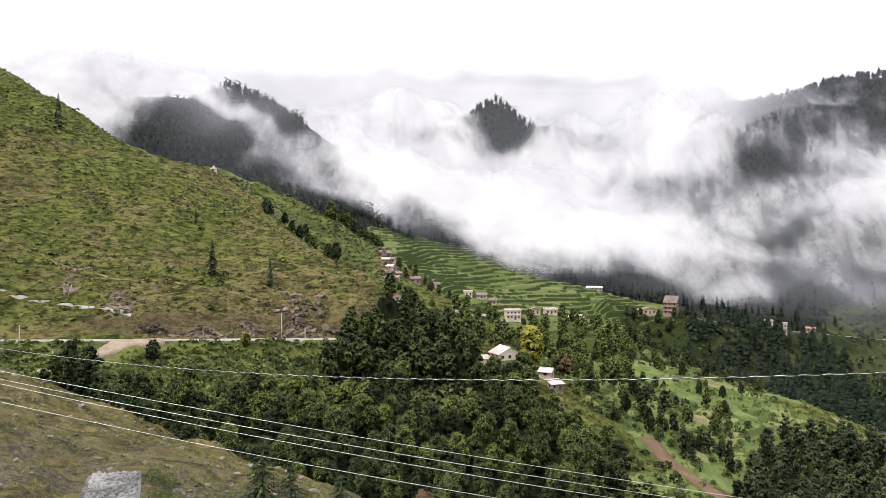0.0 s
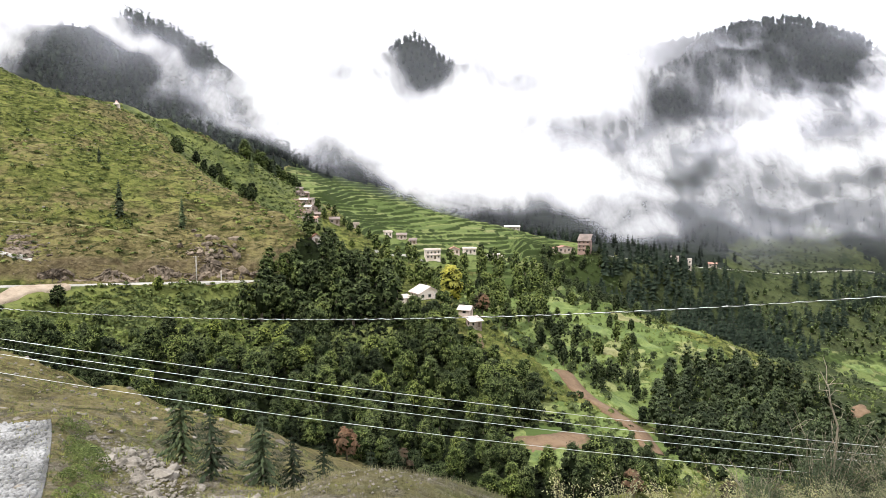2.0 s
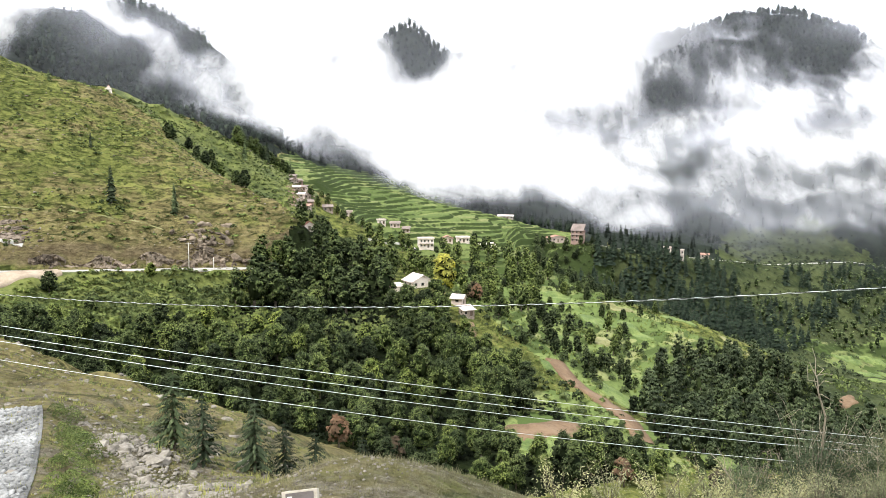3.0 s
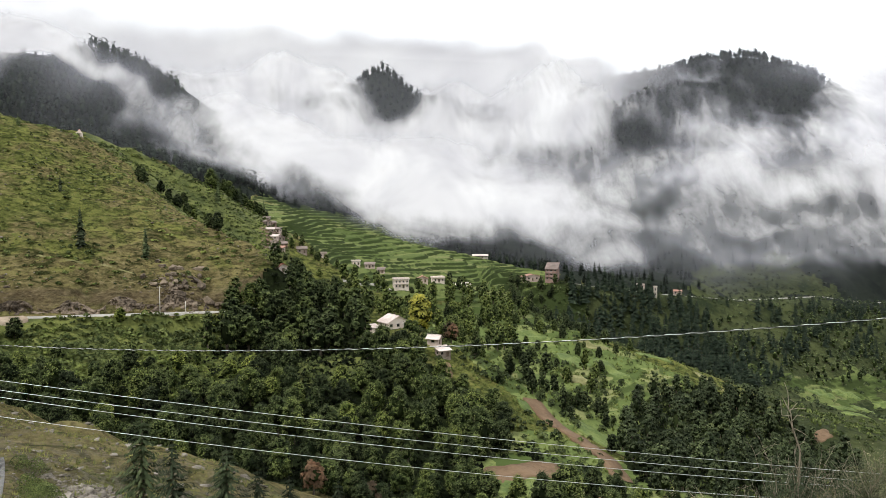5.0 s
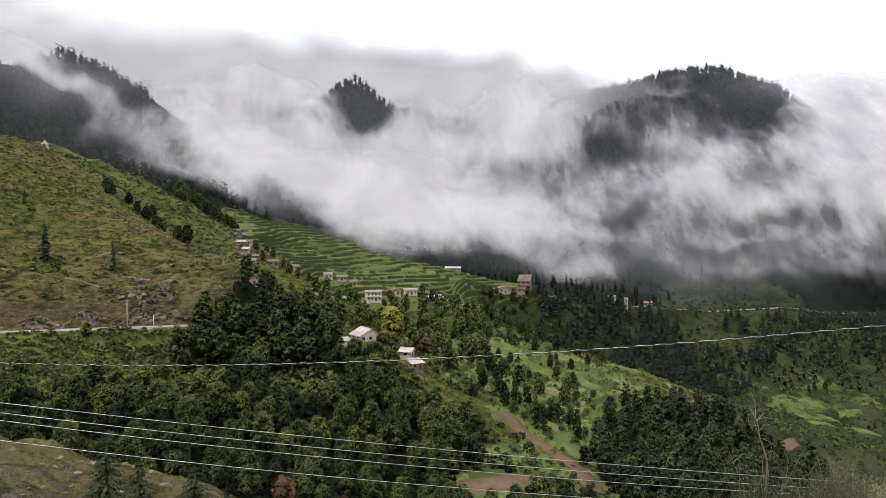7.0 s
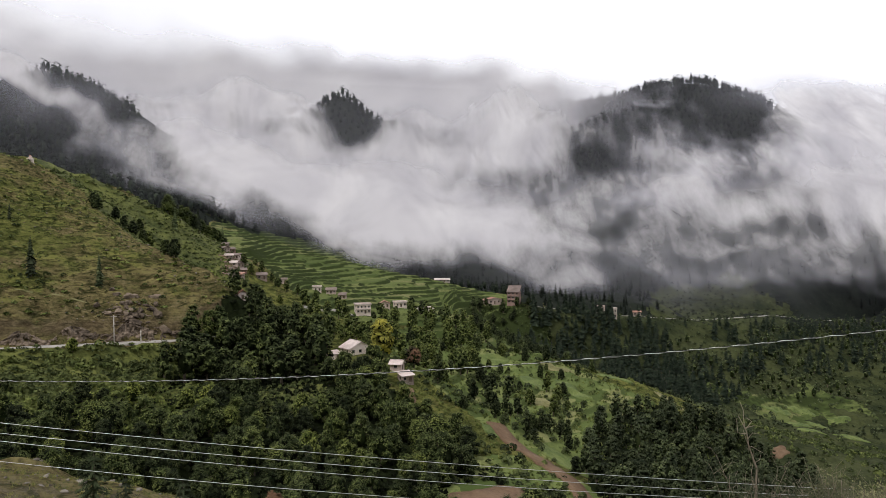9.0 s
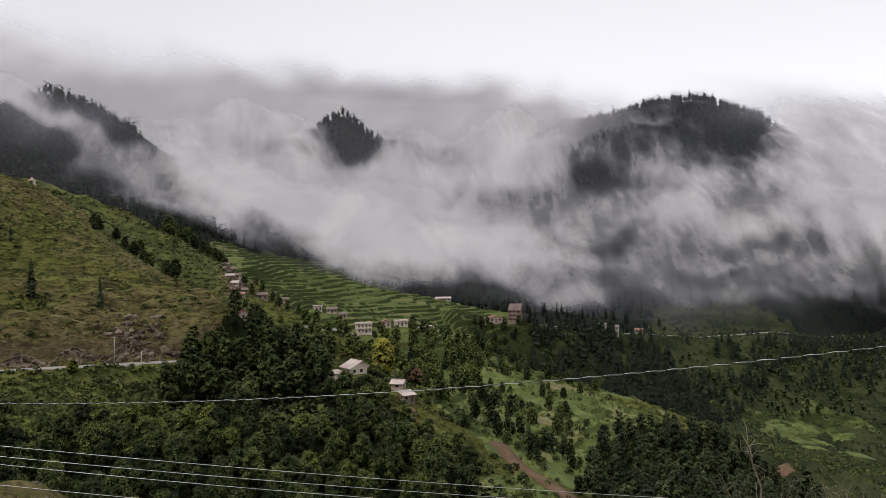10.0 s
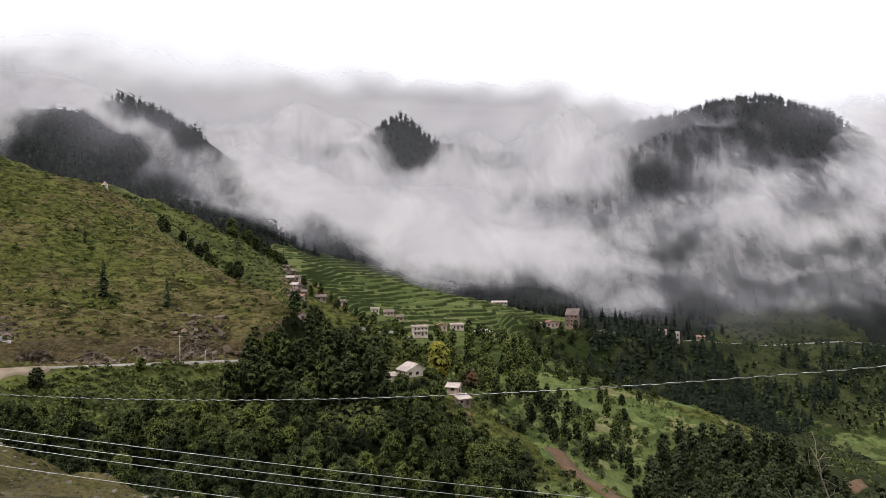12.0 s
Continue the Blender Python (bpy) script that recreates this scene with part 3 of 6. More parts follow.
# ---- helpers for things ----
def part(name, bm, material, parent=None, label="", smooth=False):
    me = bpy.data.meshes.new(name)
    bm.to_mesh(me)
    bm.free()
    for m in material if isinstance(material, (list, tuple)) else [material]:
        me.materials.append(m)
    if smooth:
        me.shade_smooth()
    ob = new(name, me)
    ob.parent = parent
    return tagged(ob, label)


def thing(name, m, label, category, group="", kind=""):
    ob = new(name)
    ob.matrix_world = m
    ob.empty_display_size = 0.2
    return tagged(ob, label, category, group, kind)


def strip(name, line, width, lift, material, label, category, kind="structure", drop=0.8, flat=True, rough=0.05, step=2.0):
    """A road or track draped along a line of plan points, with edges that go down into the ground."""
    pts = []
    for a, b in zip(line, line[1:]):
        a, b = Vector(a), Vector(b)
        n = max(1, int((b - a).length / step))
        pts += [a.lerp(b, i / n) for i in range(n)]
    pts.append(Vector(line[-1]))
    for _ in range(6):
        pts = [pts[0]] + [(pts[i - 1] + pts[i] * 2 + pts[i + 1]) / 4 for i in range(1, len(pts) - 1)] + [pts[-1]]
    mids = height([p.x for p in pts], [p.y for p in pts])
    bm = bmesh.new()
    rows = []
    for i, p in enumerate(pts):
        d = (pts[min(i + 1, len(pts) - 1)] - pts[max(i - 1, 0)]).normalized()
        s = Vector((-d.y, d.x))
        row = []
        w = width * (1 + rough * (math.sin(i * 0.37) + math.sin(i * 0.83)))
        for k, off in enumerate((-0.53, -0.5, -0.2, 0.2, 0.5, 0.53)):
            q = p + s * off * w
            h = mids[i] if flat else ground_at(q.x, q.y)
            row.append(bm.verts.new((q.x, q.y, h + lift - (drop if k in (0, 5) else 0))))
        rows.append(row)
    for a, b in zip(rows, rows[1:]):
        for k in range(5):
            bm.faces.new((a[k], a[k + 1], b[k + 1], b[k]))
    bmesh.ops.recalc_face_normals(bm, faces=bm.faces)
    return tagged(part(name, bm, material, smooth=True), label, category, kind=kind)


# ---- plants ----
def mesh_of(name, verts, tris, materials, index=None):
    me = bpy.data.meshes.new(name)
    verts, tris = np.asarray(verts, np.float32), np.asarray(tris, np.int32)
    me.vertices.add(len(verts))
    me.vertices.foreach_set("co", verts.ravel())
    me.loops.add(tris.size)
    me.loops.foreach_set("vertex_index", tris.ravel())
    me.polygons.add(len(tris))
    me.polygons.foreach_set("loop_start", np.arange(len(tris), dtype=np.int32) * 3)
    for m in materials:
        me.materials.append(m)
    if index is not None:
        me.polygons.foreach_set("material_index", np.asarray(index, np.int32))
    me.update(calc_edges=True)
    return me


def joined(pieces):
    vs, fs, n = [], [], 0
    for v, f in pieces:
        vs.append(v)
        fs.append(np.asarray(f) + n)
        n += len(v)
    return np.vstack(vs), np.vstack(fs)


def leaf_patches(rng, where, out, size, loose=0.5, slim=0.75):
    """Small folded leaf sprays at the given places, facing roughly outwards."""
    n = len(where)
    nor = out + rng.normal(0, loose, (n, 3))
    nor /= np.linalg.norm(nor, axis=1)[:, None]
    side = np.cross(nor, rng.normal(0, 1, (n, 3)))
    side /= np.linalg.norm(side, axis=1)[:, None]
    along = np.cross(nor, side)
    s = size * rng.uniform(0.6, 1.3, (n, 1))
    a, b = where - along * s, where + along * s * rng.uniform(0.7, 1.2, (n, 1))
    c = where + side * s * slim - nor * s * 0.35
    d = where - side * s * slim - nor * s * 0.35
    v = np.stack([a, c, b, d], 1).reshape(-1, 3)
    k = np.arange(n)[:, None] * 4
    f = np.concatenate([k + [0, 1, 2], k + [0, 2, 3]], 1).reshape(-1, 3)
    return v, f


T = (1 + 5 ** 0.5) / 2
ICO_V = np.array([(-1, T, 0), (1, T, 0), (-1, -T, 0), (1, -T, 0), (0, -1, T), (0, 1, T), (0, -1, -T), (0, 1, -T), (T, 0, -1), (T, 0, 1), (-T, 0, -1), (-T, 0, 1)]) / math.hypot(1, T)
ICO_F = np.array([(0, 11, 5), (0, 5, 1), (0, 1, 7), (0, 7, 10), (0, 10, 11), (1, 5, 9), (5, 11, 4), (11, 10, 2), (10, 7, 6), (7, 1, 8),
                  (3, 9, 4), (3, 4, 2), (3, 2, 6), (3, 6, 8), (3, 8, 9), (4, 9, 5), (2, 4, 11), (6, 2, 10), (8, 6, 7), (9, 8, 1)])


def tube(points, radii, sides=6):
    pts = np.asarray(points, float)
    v, f = [], []
    for i, (p, r) in enumerate(zip(pts, radii)):
        d = pts[min(i + 1, len(pts) - 1)] - pts[max(i - 1, 0)]
        d /= np.linalg.norm(d) + 1e-9
        a = np.cross(d, (0.3, 0.9, 0.2))
        a /= np.linalg.norm(a)
        b = np.cross(d, a)
        v += [p + r * (math.cos(q) * a + math.sin(q) * b) for q in np.linspace(0, 2 * math.pi, sides, endpoint=False)]
    for i in range(len(pts) - 1):
        for k in range(sides):
            m = (k + 1) % sides
            f += [(i * sides + k, i * sides + m, (i + 1) * sides + m), (i * sides + k, (i + 1) * sides + m, (i + 1) * sides + k)]
    return np.array(v), np.array(f)


def broadleaf(seed, h, r, lobes, leaves, size, base=0.28, inner=True):
    """Trunk with limbs, and a crown of leafy lobes with gaps."""
    rng = np.random.RandomState(seed)
    lean = rng.normal(0, 0.05 * h, 2)
    wood = [tube([(0, 0, -0.6), (lean[0] * 0.3, lean[1] * 0.3, 0.3 * h), (lean[0], lean[1], 0.75 * h)], [0.035 * h, 0.024 * h, 0.008 * h], 7)]
    heart = np.array([lean[0] * 0.4, lean[1] * 0.4, h * (base + (1 - base) * 0.35)])
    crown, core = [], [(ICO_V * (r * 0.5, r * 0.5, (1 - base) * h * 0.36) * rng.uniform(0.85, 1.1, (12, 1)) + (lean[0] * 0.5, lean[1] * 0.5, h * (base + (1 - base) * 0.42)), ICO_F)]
    for k in range(lobes):
        # boughs sit all over an egg-shaped crown, widest below the middle
        up = ((k + rng.rand()) / lobes) ** 0.85
        wide = (math.sin(math.pi * min(1.0, 0.12 + 0.84 * up ** 0.85)) ** 0.7) * rng.uniform(0.55, 1.0) * 0.8
        a = k * 2.39996 + rng.normal(0, 0.4)
        level = base + (1 - base) * up * 0.94
        c = np.array([math.cos(a) * r * wide + lean[0] * level, math.sin(a) * r * wide + lean[1] * level, level * h])
        lr = r * rng.uniform(0.24, 0.4)
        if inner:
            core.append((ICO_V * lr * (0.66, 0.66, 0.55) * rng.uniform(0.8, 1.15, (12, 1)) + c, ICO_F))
        o = rng.normal(0, 1, (leaves, 3))
        o /= np.linalg.norm(o, axis=1)[:, None]
        o[:, 2] = np.where(o[:, 2] < -0.3, -o[:, 2], o[:, 2])
        crown.append(leaf_patches(rng, c + o * lr * rng.uniform(0.6, 1.2, (leaves, 1)) * (1, 1, 0.9), o * 0.55 + (c - heart) / (np.linalg.norm(c - heart) + 1e-6) * 0.8 + (0, 0, 0.2), size, 0.28))
        if k % 4 == 0:
            s = np.array([lean[0] * 0.5, lean[1] * 0.5, rng.uniform(0.25, 0.5) * h])
            wood.append(tube([s, (s + c) / 2 + (0, 0, 0.04 * h), c], [0.014 * h, 0.01 * h, 0.004 * h], 5))
    return joined(wood), joined(core + crown), len(core) * 20


def conifer(seed, h, r, tiers, arms, split=3, full=0.26, droop=0.4):
    """Himalayan cedar: straight trunk, flat drooping sprays in uneven tiers."""
    rng = np.random.RandomState(seed)
    wood = tube([(0, 0, -0.6), (0, 0, 0.5 * h), (0, 0, h * 0.98)], [0.022 * h, 0.014 * h, 0.002 * h], 6 if split > 1 else 3)
    v, f = [], []
    for k in range(tiers):
        t = k / (tiers - 1)
        z = h * (0.12 + 0.86 * t)
        reach_out = r * (1 - t) ** 0.65 * rng.uniform(0.75, 1.15) + 0.12
        for a in np.arange(arms) * 2 * math.pi / arms + rng.uniform(0, 6):
            a += rng.normal(0, 0.2)
            z = h * (0.12 + 0.86 * t) + rng.normal(0, 0.035 * h) * (1 - t)
            w = reach_out * rng.uniform(0.6, 1.15)
            d, s = np.array([math.cos(a), math.sin(a), 0]), np.array([-math.sin(a), math.cos(a), 0])
            wide = w * full + 0.08
            for q in range(split):
                p = q / split
                m = d * w * p + (0, 0, z - w * droop * p)
                e = d * w * min(1.0, p + 1.25 / split) + (0, 0, z - w * (droop * (p + 1 / split) + 0.15 * rng.rand()))
                b = wide * (1 - 0.5 * p) * rng.uniform(0.7, 1.3)
                n = len(v)
                v += [m + (0, 0, 0.1), (m + e) / 2 + s * b - (0, 0, 0.3 * b), e, (m + e) / 2 - s * b - (0, 0, 0.3 * b)]
                f += [(n, n + 1, n + 2), (n, n + 2, n + 3)]
    return wood, (np.array(v), np.array(f))


def tree_thing(name, model, leaf, label, category, crown="crown"):
    ob = thing(name, Matrix(), label, category)
    inner = model[2] if len(model) > 2 else 0
    for nm, (v, f), m in (("trunk", model[0], [BARK]), (crown, model[1], [leaf, CROWN_SHADE])):
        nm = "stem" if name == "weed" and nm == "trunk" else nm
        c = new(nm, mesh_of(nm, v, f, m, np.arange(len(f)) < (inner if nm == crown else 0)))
        c.parent = ob
        if nm == "stem":
            tagged(c, kind="stuff")
    return ob


def scatter(rng, poly, gap, tries, avoid=(), clumps=None):
    xs, ys = zip(*poly)
    x, y = rng.uniform(min(xs), max(xs), tries), rng.uniform(min(ys), max(ys), tries)
    ok = inside(x, y, poly)
    for cx, cy, rad in avoid:
        ok &= np.hypot(x - cx, y - cy) > rad
    if clumps:
        ok &= grain(x, y, clumps[0], 4.4) + 0.5 * grain(x, y, clumps[0] * 0.4, 9.1) > clumps[1]
    kept, cells = [], {}
    for p in zip(x[ok], y[ok]):
        c = (int(p[0] // gap), int(p[1] // gap))
        near = [q for i in (-1, 0, 1) for j in (-1, 0, 1) for q in cells.get((c[0] + i, c[1] + j), ())]
        if all((p[0] - q[0]) ** 2 + (p[1] - q[1]) ** 2 > gap * gap for q in near):
            kept.append(p)
            cells.setdefault(c, []).append(p)
    return kept


def grow(rng, spots, models, low, high, size=None):
    """Copies of leafy models at the spots as one joined array, with trunk and leaf material indices."""
    vs, fs, ix, n = [], [], [], 0
    z = height([p[0] for p in spots], [p[1] for p in spots])
    for (x, y), h in zip(spots, z):
        model = models[rng.randint(len(models))]
        a, s = rng.uniform(0, 2 * math.pi), rng.uniform(low, high) * (size(y) if size else 1.0)
        c, q = math.cos(a) * s, math.sin(a) * s
        turn = np.array([[c, q, 0], [-q, c, 0], [0, 0, s * rng.uniform(0.85, 1.2)]])
        for k, (v, f) in enumerate(model[:2]):
            vs.append(v @ turn + (x, y, h))
            fs.append(f + n)
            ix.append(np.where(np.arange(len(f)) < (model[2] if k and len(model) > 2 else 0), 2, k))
            n += len(v)
    return np.vstack(vs), np.vstack(fs), np.concatenate(ix)


def woodland(name, rng, spots, models, low, high, leaf, label, size=None, stem=BARK):
    v, f, ix = grow(rng, spots, models, low, high, size)
    return tagged(new(name, mesh_of(name, v, f, [stem, leaf, leaf if stem is leaf else CROWN_SHADE], ix)), label, "woodland", kind="stuff")


SIDE_ROAD = [(-82, 206, 4), (-87, 202, 4.5), (-92.5, 197.3, 5), (-93, 191, 5.5), (-96, 184, 5.5), (-100, 177, 7), (-104, 172, 8), (-99, 169, 6), (-92, 178, 5)]
CLEAR = [*SIDE_ROAD, (19, 213, 9), (20, 205, 8.5), (19, 197, 5), (26, 211, 7), (26, 204, 6), (24.5, 197, 5), (31, 188, 6), (28, 181, 4), (-2, 191, 11), (-1, 182, 10), (0, 174, 6), (39, 139, 10), (44, 133, 7), (37, 129, 8), (56, 172, 7), (50, 185, 4), (62, 165, 6), (47, 150, 8)]
PLOTS = [(39, 139, 9), (44, 135, 5), (36, 133, 6), (51.5, 179, 4), (67, 163, 4.5), (67, 170, 5), (67, 177, 4), (80, 221, 6), (86, 243, 7), (99, 232, 4), (99, 239, 4.5), (99, 246, 4), (68, 214, 6), (76, 266, 8), (104, 268, 7), (129, 268, 6),
         (145, 252, 5), (78, 137, 5), (33, 131, 5), (54, 181, 4), (56, 173, 4), (58, 165, 4), (61, 156, 4), (64, 149, 4), (163, 212, 5), (306, 398, 12), (330, 408, 11), (303, 376, 12), (326, 384, 11), (298, 358, 10), (330, 362, 11), (365, 402, 12)]
rng = np.random.RandomState(3)

OAKS = [tree_thing("tree", broadleaf(s, h, r, lo + 13, 52, 0.19, 0.06), leaf, label, "tree") for s, h, r, lo, leaf, label in (
    (1, 9.2, 3.7, 19, LEAF, "tall dark green oak with a rounded crown"),
    (2, 8.0, 3.4, 18, LEAF, "dark green oak on the wooded slope"),
    (3, 10.4, 3.1, 19, LEAF, "slender dark green oak with a tall crown"),
    (4, 7.5, 3.6, 17, LEAF_BRIGHT, "bright green broadleaf tree with a loose crown"),
    (5, 9.0, 3.9, 19, LEAF_BRIGHT, "light green spreading tree on the wooded slope"),
    (6, 6.0, 2.7, 14, LEAF, "small dark green round-headed tree"))]
# the trees stand taller and wider apart towards the top of the rib
spots = [p for p in scatter(rng, RIB_WOOD, 4.4, 12000, CLEAR) if rng.rand() < (4.4 / (4.3 + 0.009 * max(0.0, p[1] - 110))) ** 2]
spots.sort(key=lambda p: p[1])
rest, RIB_SCALE = [], lambda y: 0.68 + 0.4 * min(1.0, max(0.0, (y - 115) / 90)) - 0.3 * min(1.0, max(0.0, (y - 225) / 40))
for n, (x, y) in enumerate(spots):
    if n < 210:
        scrubby = x < -22 and y > 158
        if scrubby and rng.rand() < 0.5:
            continue
        o = OAKS[3 + rng.randint(3)] if scrubby else OAKS[rng.choice(6, p=(0.25, 0.2, 0.17, 0.12, 0.13, 0.13))]
        s = rng.uniform(0.75, 1.2) * (0.62 if scrubby else RIB_SCALE(y))
        copy_thing(o, pose(x, y, ground_at(x, y) - 0.1, 0, 0, rng.uniform(0, 360)) @ Matrix.Diagonal((s, s, s * rng.uniform(0.9, 1.15), 1)))
    else:
        rest.append((x, y))
LIGHT_OAKS = [broadleaf(20 + i, 8.0 + i, 2.9, 20, 30, 0.32, 0.06) for i in range(4)]
if rest:
    woodland("oak_wood", rng, rest, LIGHT_OAKS, 0.85, 1.2, LEAF, "dense dark green oak wood on the slope", RIB_SCALE)
HOUSE_GAPS = [(17.8, 214, 8), (17, 206, 7), (27.5, 216, 7), (28, 208, 6), (26, 200, 6), (36, 210, 5), (31, 196, 7), (33.4, 335, 8), (33, 325, 6), (48, 348, 10), (47, 336, 7), (64, 342, 7), (63, 332, 6)]
woodland("village_trees", rng, scatter(rng, [(22, 228), (12, 300), (-4, 330), (30, 338), (78, 345), (92, 312), (62, 240), (42, 203), (33, 210)], 6.0, 2500, HOUSE_GAPS, (20, -0.12)), LIGHT_OAKS, 0.5, 0.95, LEAF, "dark green trees among the village fields")
woodland("field_wood", rng, scatter(rng, FIELD_WOOD, 4.7, 6000), LIGHT_OAKS, 0.42, 0.95, LEAF_WOOD, "dense dark green wood beside the fields")

FAR_CEDARS = [conifer(50 + i, 13.0, 2.9, 9, 6, 1, 0.55, 0.75) for i in range(4)]
ROADSIDE = [(float(np.interp(t, *zip(*[(i, p[0]) for i, p in enumerate(ROAD_LINES[1][0])]))), float(np.interp(t, *zip(*[(i, p[1]) for i, p in enumerate(ROAD_LINES[1][0])]))) - 9, 11) for t in np.linspace(2, 7, 50)]
PINES = [conifer(55 + i, 12.0, 3.4, 11, 6, 2, 0.55, 0.55) for i in range(3)]
KNOB = [(10, 960), (20, 900), (60, 860), (110, 890), (130, 950), (100, 985), (40, 985)]
LEFT_TOP = [(-340, 640), (-340, 800), (-160, 800), (-90, 660), (-50, 560), (-130, 550), (-230, 590)]
RIGHT_TOP = [(330, 900), (330, 1180), (600, 1120), (800, 1010), (840, 900), (700, 820), (450, 820)]
FAR_OAKS = [broadleaf(60 + i, 11.0, 3.8, 7, 11, 0.62, 0.0, False) for i in range(3)]
woodland("pine_wood", rng, [p for p in scatter(rng, PINE_SLOPE, 5.0, 16000, [(270, 450, 12)] + ROADSIDE, (38, -0.55)) if rng.rand() < np.interp(p[0], (250, 330), (1.0, 0.35))], PINES, 0.55, 1.35, NEEDLE, "dark conifer wood on the far valley side")
woodland("spur_pines", rng, scatter(rng, [(132, 335), (136, 385), (150, 432), (175, 400), (200, 350), (165, 285), (130, 290)], 5.0, 4000, ROADSIDE, (30, -0.6)), PINES, 0.5, 1.05, NEEDLE, "dark pines on the slope below the far road")
woodland("valley_wood", rng, scatter(rng, [(270, 400), (360, 425), (470, 430), (560, 520), (540, 570), (430, 545), (330, 500), (250, 450)], 6.5, 6000, PLOTS + ROADSIDE, (40, -0.25)), FAR_OAKS, 0.35, 0.85, LEAF_WOOD, "dark mixed wood on the shaded far valley side")
for poly, gap, models, lo, hi in ((LEFT_TOP, 6.2, FAR_CEDARS[:1] + FAR_OAKS * 3, 0.9, 1.4), (LEFT_MOUNT, 22, FAR_CEDARS + FAR_OAKS * 2, 0.7, 1.1), (KNOB, 7.0, FAR_CEDARS[:1] + FAR_OAKS * 2, 0.8, 1.3), (RIGHT_TOP, 7.0, FAR_OAKS, 0.9, 1.8), (RIGHT_MOUNT, 26, FAR_CEDARS + FAR_OAKS * 2, 0.6, 1.0),
                                  (MIST_SLOPE, 12, FAR_CEDARS, 0.5, 0.95), (UPPER_WOOD, 8.5, FAR_CEDARS + FAR_OAKS, 0.5, 0.9)):
    woodland("mountain_forest", rng, [p for p in scatter(rng, poly, gap, 12000, ROADSIDE) if not inside(np.array(p[:1]), np.array(p[1:]), ROAD_MEADOW)[0]], models, lo, hi, NEEDLE, "dark conifer forest on the misty mountain", None, NEEDLE)
for o in OAKS:
    x, y = scatter(rng, RIB_WOOD, 4.3, 40, CLEAR)[0]
    o.matrix_world = pose(x, y, ground_at(x, y))


# ---- shrubs, tufts and grass clumps over the open slopes ----
def clump(seed, n, size, spread, tall, upright=0.2):
    r = np.random.RandomState(seed)
    o = r.normal(0, 1, (n, 3))
    o[:, 2] = np.abs(o[:, 2]) + upright
    o /= np.linalg.norm(o, axis=1)[:, None]
    v, f = leaf_patches(r, o * (spread, spread, tall), o, size)
    return (np.zeros((3, 3)), np.array([[0, 1, 2]])), (v, f)


def blades(seed, n, length, width, spread):
    """A tuft of grass: thin blades that lean outwards from one root."""
    r = np.random.RandomState(seed)
    a = r.uniform(0, 2 * math.pi, n)
    lean = r.uniform(0.15, 0.9, n)
    d = np.stack([np.cos(a) * lean, np.sin(a) * lean, np.sqrt(1.05 - lean ** 2)], 1)
    s = np.stack([-np.sin(a), np.cos(a), 0 * a], 1) * width
    root = np.stack([np.cos(a), np.sin(a), 0 * a], 1) * spread * r.uniform(0, 1, (n, 1)) - (0, 0, 0.05)
    tip = root + d * length * r.uniform(0.5, 1.1, (n, 1))
    v = np.stack([root - s, root + s, tip], 1).reshape(-1, 3)
    return (np.zeros((3, 3)), np.array([[0, 1, 2]])), (v, np.arange(3 * n).reshape(-1, 3))


FINE_TUFTS = [blades(75 + i, 22, 0.2, 0.008, 0.16) for i in range(4)]
NEAR_TUFTS = [blades(70 + i, 16, 0.27, 0.018, 0.16) for i in range(4)]
TUFTS = [blades(80 + i, 10, 0.75, 0.16, 0.4) for i in range(4)]
LOW_SHRUBS = [clump(120 + i, 14, 0.42, 1.0, 0.22, 1.1) for i in range(4)]
FINE_SHRUBS = [clump(110 + i, 340, 0.058, 0.75, 0.9) for i in range(3)]
SHRUBS = [clump(90 + i, 34, 0.34, 0.9, 1.1) for i in range(4)]
HILL_FACE = [(-230, 250), (-215, 345), (-100, 325), (-55, 372), (-28, 400), (-22, 300), (-18, 250), (-35, 232), (-85, 214), (-135, 188), (-170, 180)]
NEAR_MOUND = [(-9, 28), (0, 30), (6, 20), (11, 11), (8, 5.5), (0, 6.5), (-6, 12)]
NEAR_SPUR = [(-105, 140), (-50, 110), (-12, 84), (2, 62), (4, 40), (-3, 20), (-30, 45), (-60, 70), (-110, 110)]
FIELD_FACE = [(20, 190), (35, 300), (110, 300), (160, 250), (150, 185), (90, 125), (60, 112), (50, 150)]
